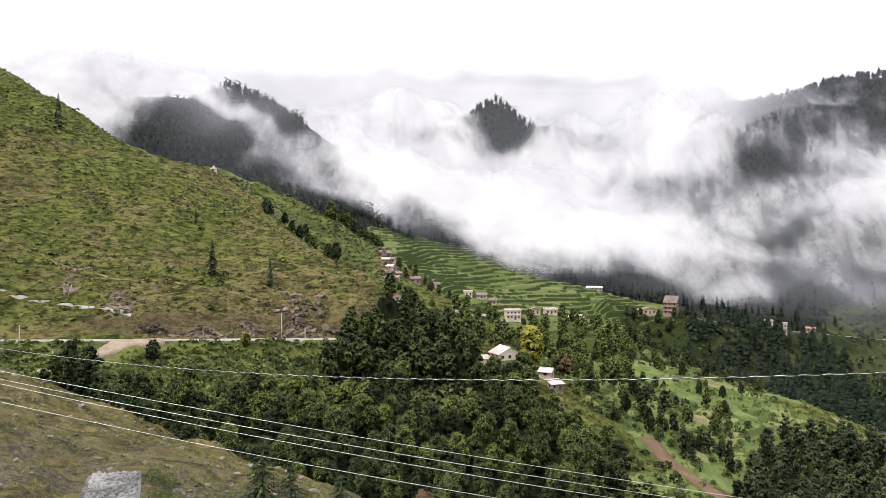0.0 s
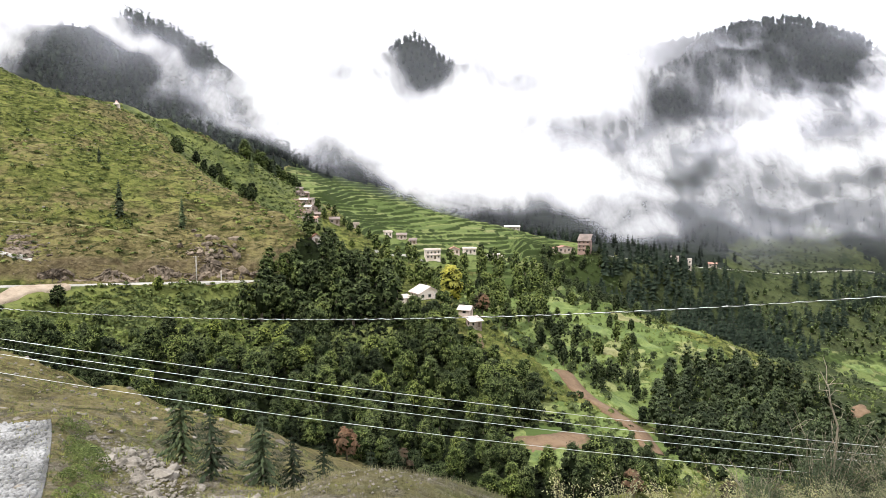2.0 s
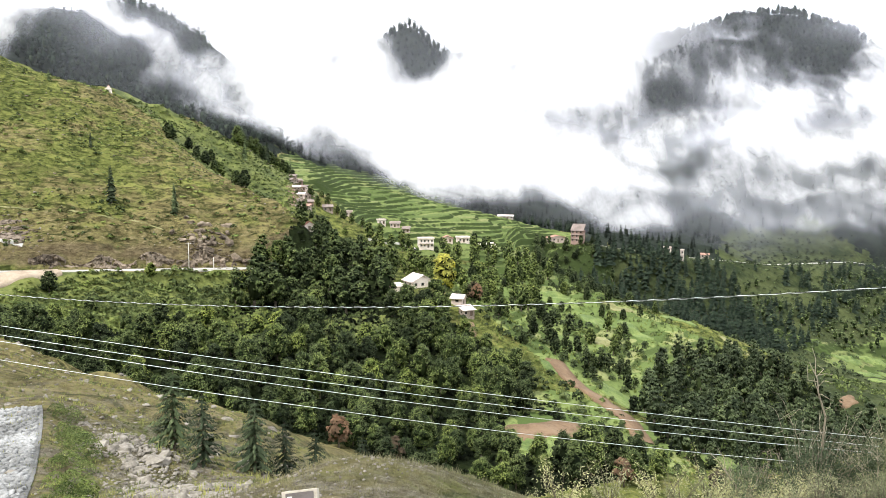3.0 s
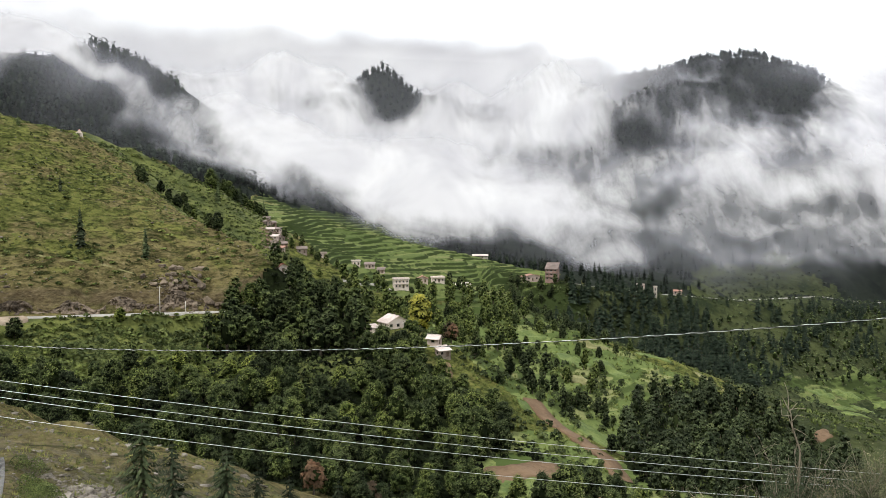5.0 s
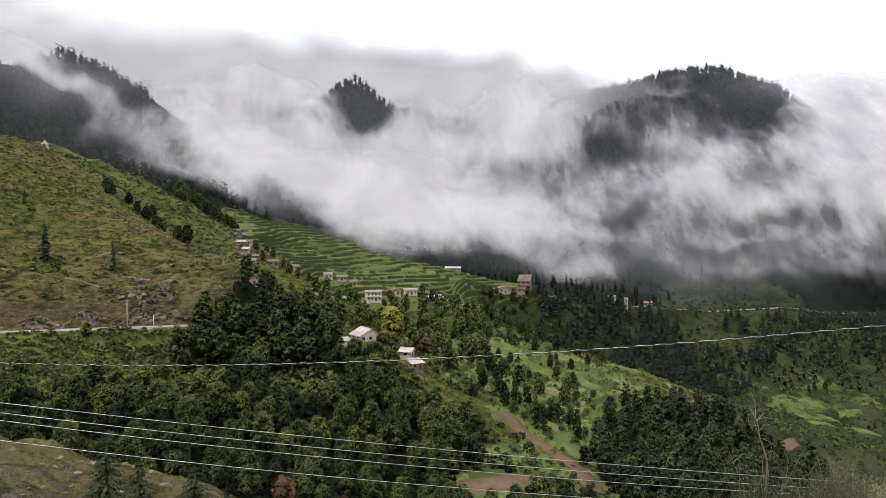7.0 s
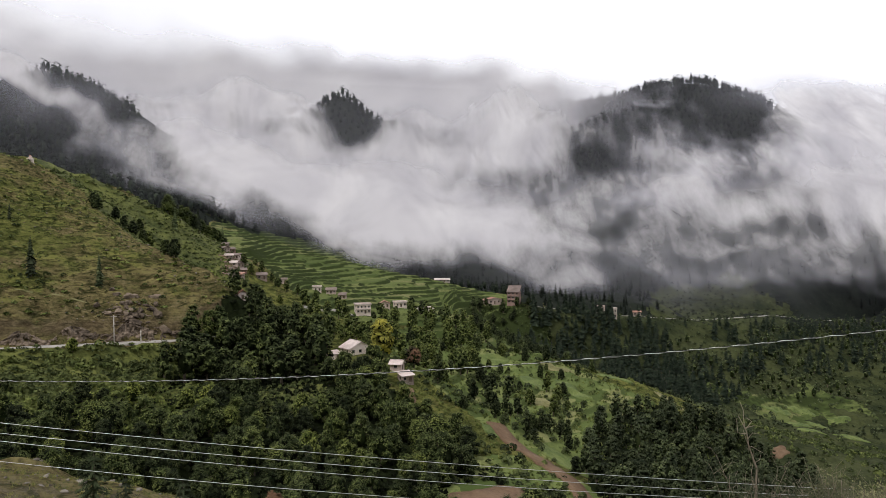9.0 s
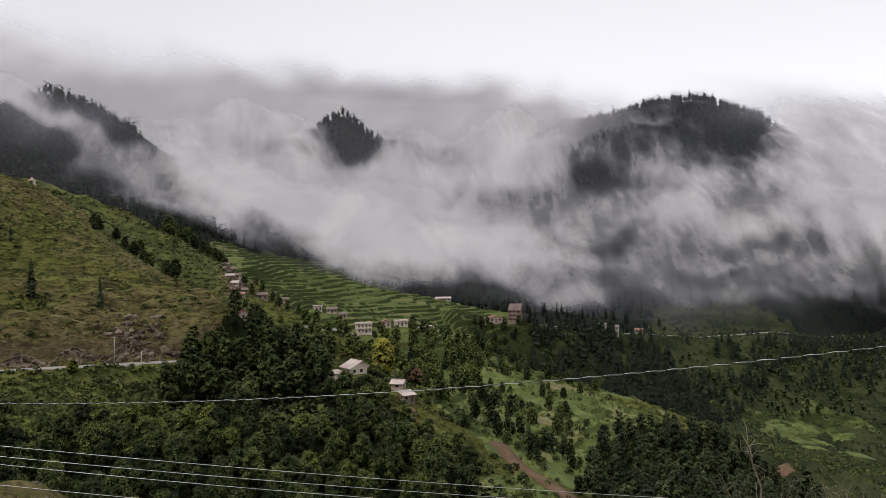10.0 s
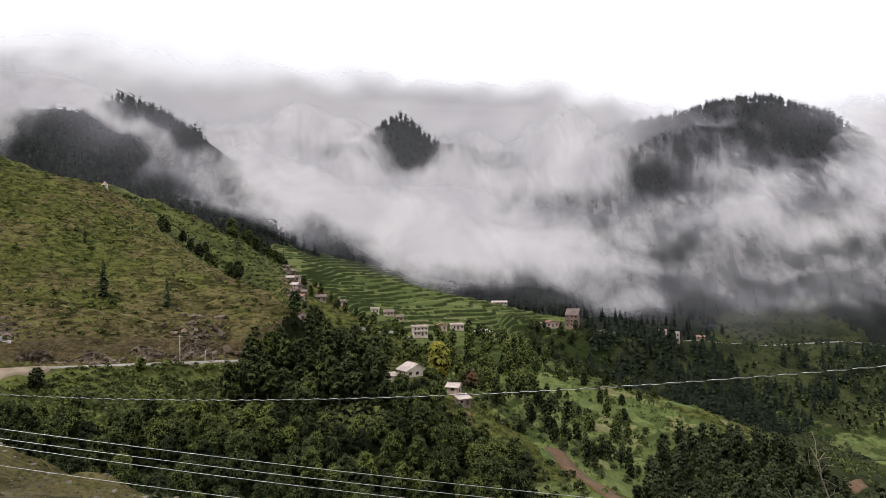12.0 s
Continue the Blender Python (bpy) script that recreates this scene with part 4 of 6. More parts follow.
for poly, gap, tries, models, lo, hi, leaf, label in (
        (HILL_FACE, 1.3, 32000, TUFTS, 0.35, 0.9, TUFT, "yellow-green grass tussocks over the steep hillside"),
        (HILL_FACE, 2.6, 12000, LOW_SHRUBS, 0.4, 1.5, CROP_TUFT, "low grassy hummocks over the steep hillside"),
        (HILL_FACE, 2.4, 14000, SHRUBS, 0.25, 0.8, LEAF, "low green bushes in patches over the grassy hillside"),
        (HILL_FACE, 4.5, 5000, SHRUBS, 0.4, 1.2, LEAF, "dark green bushes scattered over the grassy hillside"),
        (SIDE_FACE, 2.2, 6000, LOW_SHRUBS, 0.5, 1.3, LEAF_BRIGHT, "low green scrub on the side face of the spur"),
        (SIDE_FACE, 3.6, 3000, SHRUBS, 0.5, 1.4, LEAF, "dark green bushes on the side face of the spur"),
        (UNDER_ROAD, 0.95, 16000, LOW_SHRUBS, 0.5, 1.3, LEAF_BRIGHT, "low bright green scrub below the hill road"),
        (RIB_WOOD, 1.7, 18000, LOW_SHRUBS, 0.7, 1.7, LEAF_SHADED, "undergrowth between the trees, coloured near black for their shade"),
        (FIELD_WOOD, 2.2, 8000, LOW_SHRUBS, 0.7, 1.6, LEAF_SHADED, "undergrowth between the trees, coloured near black for their shade"),
        (BUILDING_SLOPE, 2.2, 5000, SHRUBS, 0.5, 1.4, LEAF, "green bushes on the steep slope below the tall building"),
        (BUILDING_SLOPE, 1.6, 6000, TUFTS, 0.5, 1.4, CROP_TUFT, "rough grass on the steep slope below the tall building"),
        (SCRUB_TOP, 1.2, 9000, LOW_SHRUBS, 0.7, 1.6, LEAF_BRIGHT, "bright green scrub above the oak wood"),
        (UNDER_ROAD, 2.4, 9000, SHRUBS, 0.7, 1.7, LEAF_BRIGHT, "dense green scrub below the hill road"),
        (NEAR_SPUR, 0.7, 20000, NEAR_TUFTS, 0.7, 2.0, TUFT, "short dry grass tussocks on the stony spur"),
        (NEAR_MOUND, 0.22, 16000, FINE_TUFTS, 0.5, 1.5, DRY_TUFT, "dry grass tussocks on the near mound"),
        ([(-12, 205), (6, 203), (9, 190), (4, 176), (-8, 176), (-12, 190)], 1.6, 900, SHRUBS, 0.4, 0.9, LEAF_BRIGHT, "bright green ferns in the clearing of the wood"),
        (FIELD_FACE, 5.0, 2500, SHRUBS, 0.6, 1.5, LEAF_BRIGHT, "green bushes between the small fields"),
        (FIELD_FACE, 2.9, 6000, SHRUBS, 0.45, 1.7, LEAF, "dark green scrub in clumps between the small fields"),
        (FIELD_FACE, 1.5, 9000, TUFTS, 0.5, 1.5, CROP_TUFT, "rough green grass between the fields"),
        (NEAR_SPUR, 0.6, 26000, NEAR_TUFTS, 0.6, 1.3, CROP_TUFT, "patches of fresh green grass on the stony spur"),
        ([(32, 122), (32, 150), (44, 158), (66, 150), (66, 124), (50, 116)], 1.5, 2500, LOW_SHRUBS, 0.3, 0.9, LEAF_BRIGHT, "low green scrub round the ploughed plot"),
        ([(32, 122), (32, 150), (44, 158), (66, 150), (66, 124), (50, 116)], 3.2, 900, SHRUBS, 0.5, 1.3, LEAF, "dark green bushes round the ploughed plot"),
        (ROAD_MEADOW, 5.0, 3000, SHRUBS, 0.5, 2.0, LEAF_WOOD, "low scrub on the grassy slope above the far road"),
        ([(152, 180), (168, 250), (240, 345), (330, 345), (300, 220), (200, 150)], 4.2, 5000, SHRUBS, 0.6, 2.0, LEAF, "dense green scrub in the valley below the spur"),
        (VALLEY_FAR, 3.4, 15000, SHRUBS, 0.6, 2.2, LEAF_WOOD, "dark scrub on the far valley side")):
    patchy = {1.3: (11, -0.3), 2.6: (13, -0.1), 2.4: (17, 0.2), 4.5: (24, 0.3), 2.9: (19, 0.2), 0.6: (9, 0.0)}.get(gap) if poly in (HILL_FACE, FIELD_FACE, NEAR_SPUR) else None
    spots = scatter(rng, poly, gap, tries, SIDE_ROAD if poly is UNDER_ROAD else PLOTS, patchy)
    v, f, ix = grow(rng, spots, models, lo, hi)
    name = "scrub" if models is SHRUBS or models is LOW_SHRUBS else "grass_tussocks"
    tagged(new(name, mesh_of(name, v[:], f, [leaf, leaf], ix)), label, "bushes" if models is SHRUBS or models is LOW_SHRUBS else "grass", kind="stuff")

# hedges of scrub along the terrace edges
tx, ty = np.append(rng.uniform(-50, 150, 60000), rng.uniform(255, 445, 9000)), np.append(rng.uniform(320, 650, 60000), rng.uniform(375, 485, 9000))
tz = height(tx, ty)
edge = (np.abs(height(tx, ty + 1.5) - tz) > 0.6) & (rng.random(len(tx)) < np.clip((500 - ty) / 260, 0.05, 0.4))
keep = np.flatnonzero(edge & (np.maximum(oval(tx, ty, 45, 480, 95, 170, 10), oval(tx, ty, 350, 430, 90, 50, 10)) > 0.3))
v, f, ix = grow(rng, list(zip(tx[keep], ty[keep]))[::3], TUFTS, 0.3, 0.9)
tagged(new("terrace_hedge", mesh_of("terrace_hedge", v, f, [LEAF_WOOD, LEAF_WOOD], ix)), "dark scrub along the edges of the terraced fields", "hedge", kind="stuff")


# ---- mist ----
def mist(x, y, z, half_wide, half_high, lean, material):
    """A broad drifting sheet of mist that leans back along the slope."""
    me = bpy.data.meshes.new("mist_bank")
    bm = bmesh.new()
    nu, nv = 33, 13
    g = [[bm.verts.new(((i / (nu - 1) * 2 - 1) * half_wide,
                        (j / (nv - 1) * 2 - 1) * half_high * math.tan(radians(lean)) + 4.0 * math.sin(i * 0.55 + j * 0.4),
                        (j / (nv - 1) * 2 - 1) * half_high)) for j in range(nv)] for i in range(nu)]
    for i in range(nu - 1):
        for j in range(nv - 1):
            bm.faces.new((g[i][j], g[i + 1][j], g[i + 1][j + 1], g[i][j + 1])).smooth = True
    bm.to_mesh(me)
    bm.free()
    me.materials.append(material)
    ob = new("mist_bank", me)
    ob.matrix_world = pose(x, y, z)
    return tagged(ob, "white drifting mist over the forested mountainside", "mist", "mist banks", "stuff")


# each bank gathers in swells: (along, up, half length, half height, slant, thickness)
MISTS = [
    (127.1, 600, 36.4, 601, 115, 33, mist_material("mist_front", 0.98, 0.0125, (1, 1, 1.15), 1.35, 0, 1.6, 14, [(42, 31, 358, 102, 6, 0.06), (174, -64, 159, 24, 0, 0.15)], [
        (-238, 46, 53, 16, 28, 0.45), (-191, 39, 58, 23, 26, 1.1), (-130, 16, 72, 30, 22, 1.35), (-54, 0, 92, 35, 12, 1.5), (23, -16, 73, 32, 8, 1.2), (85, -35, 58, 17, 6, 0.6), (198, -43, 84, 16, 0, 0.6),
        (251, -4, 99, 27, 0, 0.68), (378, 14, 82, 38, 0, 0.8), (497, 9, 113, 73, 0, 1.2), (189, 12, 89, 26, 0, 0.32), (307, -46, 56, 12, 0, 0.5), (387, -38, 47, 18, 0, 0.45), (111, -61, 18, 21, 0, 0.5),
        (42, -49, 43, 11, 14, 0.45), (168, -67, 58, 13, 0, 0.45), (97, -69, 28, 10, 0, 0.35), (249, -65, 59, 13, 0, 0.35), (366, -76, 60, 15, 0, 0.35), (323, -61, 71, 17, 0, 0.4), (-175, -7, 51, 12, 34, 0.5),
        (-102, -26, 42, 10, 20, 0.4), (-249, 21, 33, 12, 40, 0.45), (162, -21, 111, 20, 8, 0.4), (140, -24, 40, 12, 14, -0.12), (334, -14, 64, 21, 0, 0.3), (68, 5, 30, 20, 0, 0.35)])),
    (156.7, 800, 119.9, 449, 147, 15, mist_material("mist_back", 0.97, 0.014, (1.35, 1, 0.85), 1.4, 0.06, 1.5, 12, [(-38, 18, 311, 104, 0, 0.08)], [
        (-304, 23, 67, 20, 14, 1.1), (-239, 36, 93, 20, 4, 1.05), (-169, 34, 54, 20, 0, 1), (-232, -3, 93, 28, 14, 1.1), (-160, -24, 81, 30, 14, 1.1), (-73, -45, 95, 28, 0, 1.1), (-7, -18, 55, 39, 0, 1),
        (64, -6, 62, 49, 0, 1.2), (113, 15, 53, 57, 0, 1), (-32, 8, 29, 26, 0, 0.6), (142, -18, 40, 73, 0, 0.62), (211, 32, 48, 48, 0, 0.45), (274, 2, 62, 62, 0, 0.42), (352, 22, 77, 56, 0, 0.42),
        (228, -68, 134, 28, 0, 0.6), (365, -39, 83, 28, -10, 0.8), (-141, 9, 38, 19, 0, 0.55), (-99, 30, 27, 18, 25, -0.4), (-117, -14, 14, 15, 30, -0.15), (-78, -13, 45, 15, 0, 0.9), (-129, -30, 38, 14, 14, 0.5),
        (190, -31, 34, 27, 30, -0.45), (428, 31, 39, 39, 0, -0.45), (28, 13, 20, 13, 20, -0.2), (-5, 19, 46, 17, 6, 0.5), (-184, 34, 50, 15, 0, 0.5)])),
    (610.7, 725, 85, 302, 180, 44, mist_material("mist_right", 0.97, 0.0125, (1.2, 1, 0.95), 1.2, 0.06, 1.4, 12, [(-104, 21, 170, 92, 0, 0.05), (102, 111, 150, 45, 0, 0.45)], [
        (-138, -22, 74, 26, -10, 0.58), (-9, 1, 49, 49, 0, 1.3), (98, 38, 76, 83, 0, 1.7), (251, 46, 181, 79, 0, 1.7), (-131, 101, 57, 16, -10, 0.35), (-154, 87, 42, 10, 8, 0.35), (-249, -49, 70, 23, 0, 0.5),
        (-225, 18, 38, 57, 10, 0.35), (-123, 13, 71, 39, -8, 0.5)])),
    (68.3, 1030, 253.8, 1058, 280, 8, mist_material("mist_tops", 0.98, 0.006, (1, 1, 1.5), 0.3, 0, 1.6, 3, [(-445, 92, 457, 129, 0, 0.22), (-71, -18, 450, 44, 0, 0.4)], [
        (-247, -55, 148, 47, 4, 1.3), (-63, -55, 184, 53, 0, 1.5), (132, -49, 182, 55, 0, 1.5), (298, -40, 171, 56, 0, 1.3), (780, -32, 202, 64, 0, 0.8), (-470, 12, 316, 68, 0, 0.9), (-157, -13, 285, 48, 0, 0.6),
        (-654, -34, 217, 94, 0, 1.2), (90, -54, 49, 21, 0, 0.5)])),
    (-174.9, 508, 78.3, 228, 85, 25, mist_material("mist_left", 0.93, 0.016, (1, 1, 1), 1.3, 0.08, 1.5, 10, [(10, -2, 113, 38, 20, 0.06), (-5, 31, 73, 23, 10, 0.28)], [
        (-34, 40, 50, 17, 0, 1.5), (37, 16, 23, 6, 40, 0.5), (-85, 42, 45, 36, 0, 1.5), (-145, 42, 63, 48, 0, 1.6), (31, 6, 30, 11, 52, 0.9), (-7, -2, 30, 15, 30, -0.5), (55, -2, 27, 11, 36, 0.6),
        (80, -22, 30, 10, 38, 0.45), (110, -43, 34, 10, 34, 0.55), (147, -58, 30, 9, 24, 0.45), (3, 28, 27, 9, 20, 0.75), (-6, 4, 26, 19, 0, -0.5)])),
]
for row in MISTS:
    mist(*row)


# ---- buildings ----
def box(bm, x0, y0, z0, x1, y1, z1, bevel=0.0):
    vs = [bm.verts.new((x, y, z)) for z in (z0, z1) for x, y in ((x0, y0), (x1, y0), (x1, y1), (x0, y1))]
    fs = [bm.faces.new([vs[i] for i in f]) for f in ((3, 2, 1, 0), (4, 5, 6, 7), (0, 1, 5, 4), (1, 2, 6, 5), (2, 3, 7, 6), (3, 0, 4, 7))]
    if bevel:
        bmesh.ops.bevel(bm, geom=list({e for f in fs for e in f.edges}), offset=bevel, segments=1, affect="EDGES")
    return vs


def pierced(w, h, t, holes, top=None):
    """A wall slab from x 0 to w, outer face on y = 0, with rectangular holes through it; top: a gable's extra height."""
    bm = bmesh.new()
    xs = sorted({0.0, w, *[q for a in holes for q in (a[0], a[2])]})
    zs = sorted({-1.5, h, *[q for a in holes for q in (a[1], a[3])]})
    open_cell = lambda x, z: any(a[0] < x < a[2] and a[1] < z < a[3] for a in holes)
    cache = {}

    def vert(x, y, z):
        return cache.setdefault((round(x, 4), y, round(z, 4)), None) or cache.update({(round(x, 4), y, round(z, 4)): bm.verts.new((x, y, z))}) or cache[(round(x, 4), y, round(z, 4))]

    n, m = len(xs) - 1, len(zs) - 1
    solid = [[not open_cell((xs[i] + xs[i + 1]) / 2, (zs[j] + zs[j + 1]) / 2) for j in range(m)] for i in range(n)]
    for i in range(n):
        for j in range(m):
            if not solid[i][j]:
                continue
            a, b, c, d = xs[i], xs[i + 1], zs[j], zs[j + 1]
            bm.faces.new((vert(a, 0, c), vert(b, 0, c), vert(b, 0, d), vert(a, 0, d)))
            bm.faces.new((vert(a, t, d), vert(b, t, d), vert(b, t, c), vert(a, t, c)))
            for ok, p, q in ((i > 0 and solid[i - 1][j], (a, c), (a, d)), (i < n - 1 and solid[i + 1][j], (b, d), (b, c)),
                             (j > 0 and solid[i][j - 1], (b, c), (a, c)), (j < m - 1 and solid[i][j + 1], (a, d), (b, d))):
                if not ok:
                    bm.faces.new((vert(p[0], 0, p[1]), vert(q[0], 0, q[1]), vert(q[0], t, q[1]), vert(p[0], t, p[1])))
    if top:
        a, b, c = (bm.verts.new(q) for q in ((0, 0, h), (w, 0, h), (w / 2, 0, h + top)))
        d, e, f = (bm.verts.new(q) for q in ((0, t, h), (w, t, h), (w / 2, t, h + top)))
        for q in ((a, b, c), (f, e, d), (b, e, f, c), (d, a, c, f)):
            bm.faces.new(q)
    bmesh.ops.recalc_face_normals(bm, faces=bm.faces)
    return bm


def window_in(parent, hole, t, door=False):
    """A recessed frame with a dark pane or a door leaf, as a part of its wall."""
    x0, z0, x1, z1 = hole
    bm = bmesh.new()
    g = 0.07
    for q in ((x0, z0, x0 + g, z1), (x1 - g, z0, x1, z1), (x0 + g, z1 - g, x1 - g, z1), (x0 + g, z0, x1 - g, z0 + g)):
        box(bm, q[0], t * 0.35, q[1], q[2], t * 0.65, q[3])
    win = part("door" if door else "window", bm, WOOD, parent)
    bm = bmesh.new()
    box(bm, x0 + g, t * 0.45, z0 + g, x1 - g, t * 0.55, z1 - g)
    part("leaf" if door else "pane", bm, DOOR if door else GLASS, win)
    if not door:
        bm = bmesh.new()
        box(bm, x0 - 0.08, -0.08, z0 - 0.08, x1 + 0.08, t * 0.3, z0 - 0.005)
        part("sill", bm, CONCRETE, parent)


def slab_roof(parent, w, d, h, rise, over, thick, material):
    """Two pitched slabs with overhang and a ridge cap."""
    ang = math.atan2(rise, w / 2)
    run = (w / 2 + over) / math.cos(ang)
    for s in (-1, 1):
        bm = bmesh.new()
        box(bm, 0, -over, 0, run, d + over, thick)
        m = Matrix.Translation((w / 2, 0, h + rise)) @ (Matrix.Rotation(math.pi, 4, "Z") @ Matrix.Translation((0, -d, 0)) if s < 0 else Matrix()) @ Matrix.Rotation(ang, 4, "Y")
        bm.transform(m)
        part("roof", bm, material, parent)
    bm = bmesh.new()
    box(bm, w / 2 - 0.16, -over - 0.03, h + rise + thick * 0.6, w / 2 + 0.16, d + over + 0.03, h + rise + thick + 0.13, 0.04)
    part("ridge_cap", bm, material, parent)


def house(name, x, y, yaw, w, d, h, storeys, roof, wall_m, roof_m, label, cols=3, rise=1.4, category="house", lift=0.0, door=True, group=""):
    """A walled house with real openings; its front left corner stands at local (0, 0), front facing -y."""
    z = min(ground_at(x + a, y + b) for a in (-w / 2, w / 2) for b in (-d / 2, d / 2)) * 0.4 + ground_at(x, y) * 0.6
    ob = thing(name, pose(x, y, z + lift, 0, 0, yaw) @ Matrix.Translation((-w / 2, -d / 2, 0)), label, category, group)
    t = 0.28
    gable = rise if roof == "gable" else None
    sides = [(w, pose(0, 0, 0), cols, gable), (w, pose(w, d, 0, 0, 0, 180), cols, gable),
             (d - 2 * t, pose(0, d - t, 0, 0, 0, -90), max(1, int(d / 3)), None), (d - 2 * t, pose(w, t, 0, 0, 0, 90), max(1, int(d / 3)), None)]
    for i, (length, m, n, top) in enumerate(sides):
        holes = []
        for s in range(storeys):
            base = h / storeys * s
            for k in range(n):
                c = length * (k + 0.5) / n
                ww = min(1.1, length / n * 0.42)
                if door and i == 0 and s == 0 and k == n // 2:
                    holes.append((c - 0.5, base + 0.05, c + 0.5, base + min(2.1, h / storeys * 0.8)))
                else:
                    holes.append((c - ww / 2, base + 0.38 * h / storeys, c + ww / 2, base + 0.8 * h / storeys))
        wall = part("wall", pierced(length, h, t, holes, top), wall_m, ob)
        wall.matrix_local = m
        for q in holes:
            window_in(wall, q, t, q[1] % (h / storeys) < 0.1)
    bm = bmesh.new()
    box(bm, t, t, -0.3, w - t, d - t, 0.02)
    part("floor_slab", bm, CONCRETE, ob)
    if roof == "gable":
        slab_roof(ob, w, d, h + 0.02, rise, 0.45, 0.1, roof_m)
    elif roof == "flat":
        bm = bmesh.new()
        box(bm, -0.35, -0.35, h + 0.004, w + 0.35, d + 0.35, h + 0.22, 0.03)
        part("roof_slab", bm, roof_m, ob)
        for q in ((-0.3, -0.3, w + 0.3, -0.15), (-0.3, d + 0.15, w + 0.3, d + 0.3), (-0.3, -0.15, -0.15, d + 0.15), (w + 0.15, -0.15, w + 0.3, d + 0.15)):
            bm = bmesh.new()
            box(bm, q[0], q[1], h + 0.22, q[2], q[3], h + 0.75)
            part("parapet", bm, wall_m, ob)
    else:
        ang = math.atan2(rise, d)
        bm = bmesh.new()
        box(bm, -0.4, -0.5, 0, w + 0.4, d / math.cos(ang) + 0.5, 0.1)
        bm.transform(pose(0, 0, h + 0.03, math.degrees(ang)))
        part("roof", bm, roof_m, ob)
    for k in range(1, storeys):
        bm = bmesh.new()
        box(bm, -0.12, -0.55, h / storeys * k - 0.12, w + 0.12, -0.003, h / storeys * k + 0.03)
        part("ledge", bm, CONCRETE, ob)
    return ob


house("white_house", 19.0, 216, 24, 7.2, 6.2, 2.3, 1, "gable", PLASTER, ROOF_TIN, "white plastered house with a pale tin gable roof among trees", 3, 1.8, door=False)
house("lean_to", 13.0, 214.5, 24, 2.4, 3.4, 1.7, 1, "shed", PLASTER, ROOF_TIN, "small tin-roofed lean-to beside the white house", 1, 0.5, "shed")
house("hillside_shed", 31.2, 196, 20, 3.6, 2.8, 2.0, 1, "shed", STONE, ROOF_TIN, "small stone shed with a pale tin roof on a bare bank", 2, 0.7, "shed", 0.4)
house("hillside_shed", 29.6, 201, 60, 2.8, 3.4, 1.9, 1, "gable", PINK, ROOF_TIN, "small pink-walled shed with a tin gable roof", 1, 0.8, "shed", 0.6)
house("village_house", 33.4, 338, 6, 7.0, 4.8, 4.2, 2, "flat", PLASTER, CONCRETE, "two-storey white village house with a flat roof", 4, lift=0.3)
house("village_house", 45.5, 350, -4, 5.4, 4.2, 2.1, 1, "gable", PINK, ROOF_RED, "pinkish village house with a low reddish roof", 2, 1.2, lift=0.6)
house("village_house", 53.5, 351, 8, 5.8, 4.4, 2.3, 1, "flat", PLASTER, ROOF_TIN, "white flat-roofed village house below the terraces", 3, lift=0.6)
house("village_shed", 65.0, 344, 14, 8.0, 5.0, 2.0, 1, "shed", PLASTER, ROOF_TIN, "low shed with a bright tin roof by the village", 2, 0.7, "shed", 0.8, False)
house("village_house", 13.0, 366, 10, 3.8, 3.4, 2.0, 1, "flat", PLASTER, CONCRETE, "small white flat-roofed house at the field edge", 2, lift=0.2)
house("village_house", 20.0, 364, -6, 5.0, 3.8, 1.9, 1, "shed", PINK, SLATE, "low pinkish house with a slate roof at the field edge", 3, 0.8, lift=0.2)
house("village_house", 25.5, 360, -14, 3.6, 3.2, 1.8, 1, "shed", STONE, SLATE, "low stone house with a slate roof", 2, 0.8, lift=0.2)
for q, (x, y, yaw, w, wm, rm) in enumerate((
        (-33.5, 402, 15, 4.6, PLASTER, ROOF_TIN), (-32.2, 372, -12, 3.6, STONE, SLATE), (-29.0, 366, 22, 4.2, BRICKY, SLATE), (-31.0, 358, 35, 3.4, STONE, SLATE),
        (-26.0, 357, -20, 4.4, PINK, SLATE), (-28.6, 350, 8, 4.0, STONE, ROOF_TIN), (-23.6, 348, 28, 3.6, STONE, SLATE), (-26.4, 343, -14, 4.4, PINK, ROOF_TIN),
        (-21.6, 341, 10, 3.2, BRICKY, SLATE), (-25.6, 335, 18, 4.0, PINK, SLATE), (-22.4, 331, -25, 3.4, STONE, ROOF_RED), (-25.4, 326, 5, 3.6, STONE, SLATE))):
    house("stone_hut", x, y, yaw, w * 0.88, 2.9, 1.65, 1, "shed" if q % 3 else "gable", wm, rm, "pinkish village hut stacked on the steep slope" if wm is PINK else "old stone village hut stacked on the steep slope", 2, 0.7, "hut", 0.3, q % 2 == 0, "huts of the upper hamlet")
house("stone_hut", -16.8, 252, 25, 3.4, 3.0, 2.2, 1, "gable", PLASTER, ROOF_ORANGE, "small hut with an orange roof above the trees", 1, 1.0, "hut", 0.3)
house("stone_hut", -13.5, 345, 5, 4.6, 3.4, 2.2, 1, "shed", STONE, SLATE, "stone hut with a slate roof behind the trees", 2, 0.9, "hut", 0.5)
house("village_house", -3.6, 354, 0, 3.4, 3.0, 2.2, 1, "flat", PINK, CONCRETE, "small pink flat-roofed house behind the trees", 2, lift=0.4)
house("large_building", 138.5, 428, -28, 7.5, 8.0, 7.4, 3, "shed", BRICKY, SLATE, "tall unfinished brown building by the far road", 3, 3.4, "building", 1.2, False)
house("long_house", 126.5, 434, 4, 13.0, 6.0, 2.8, 1, "gable", PINK, ROOF_RED, "long low pinkish house with a rusty roof", 5, 1.3, lift=0.6)
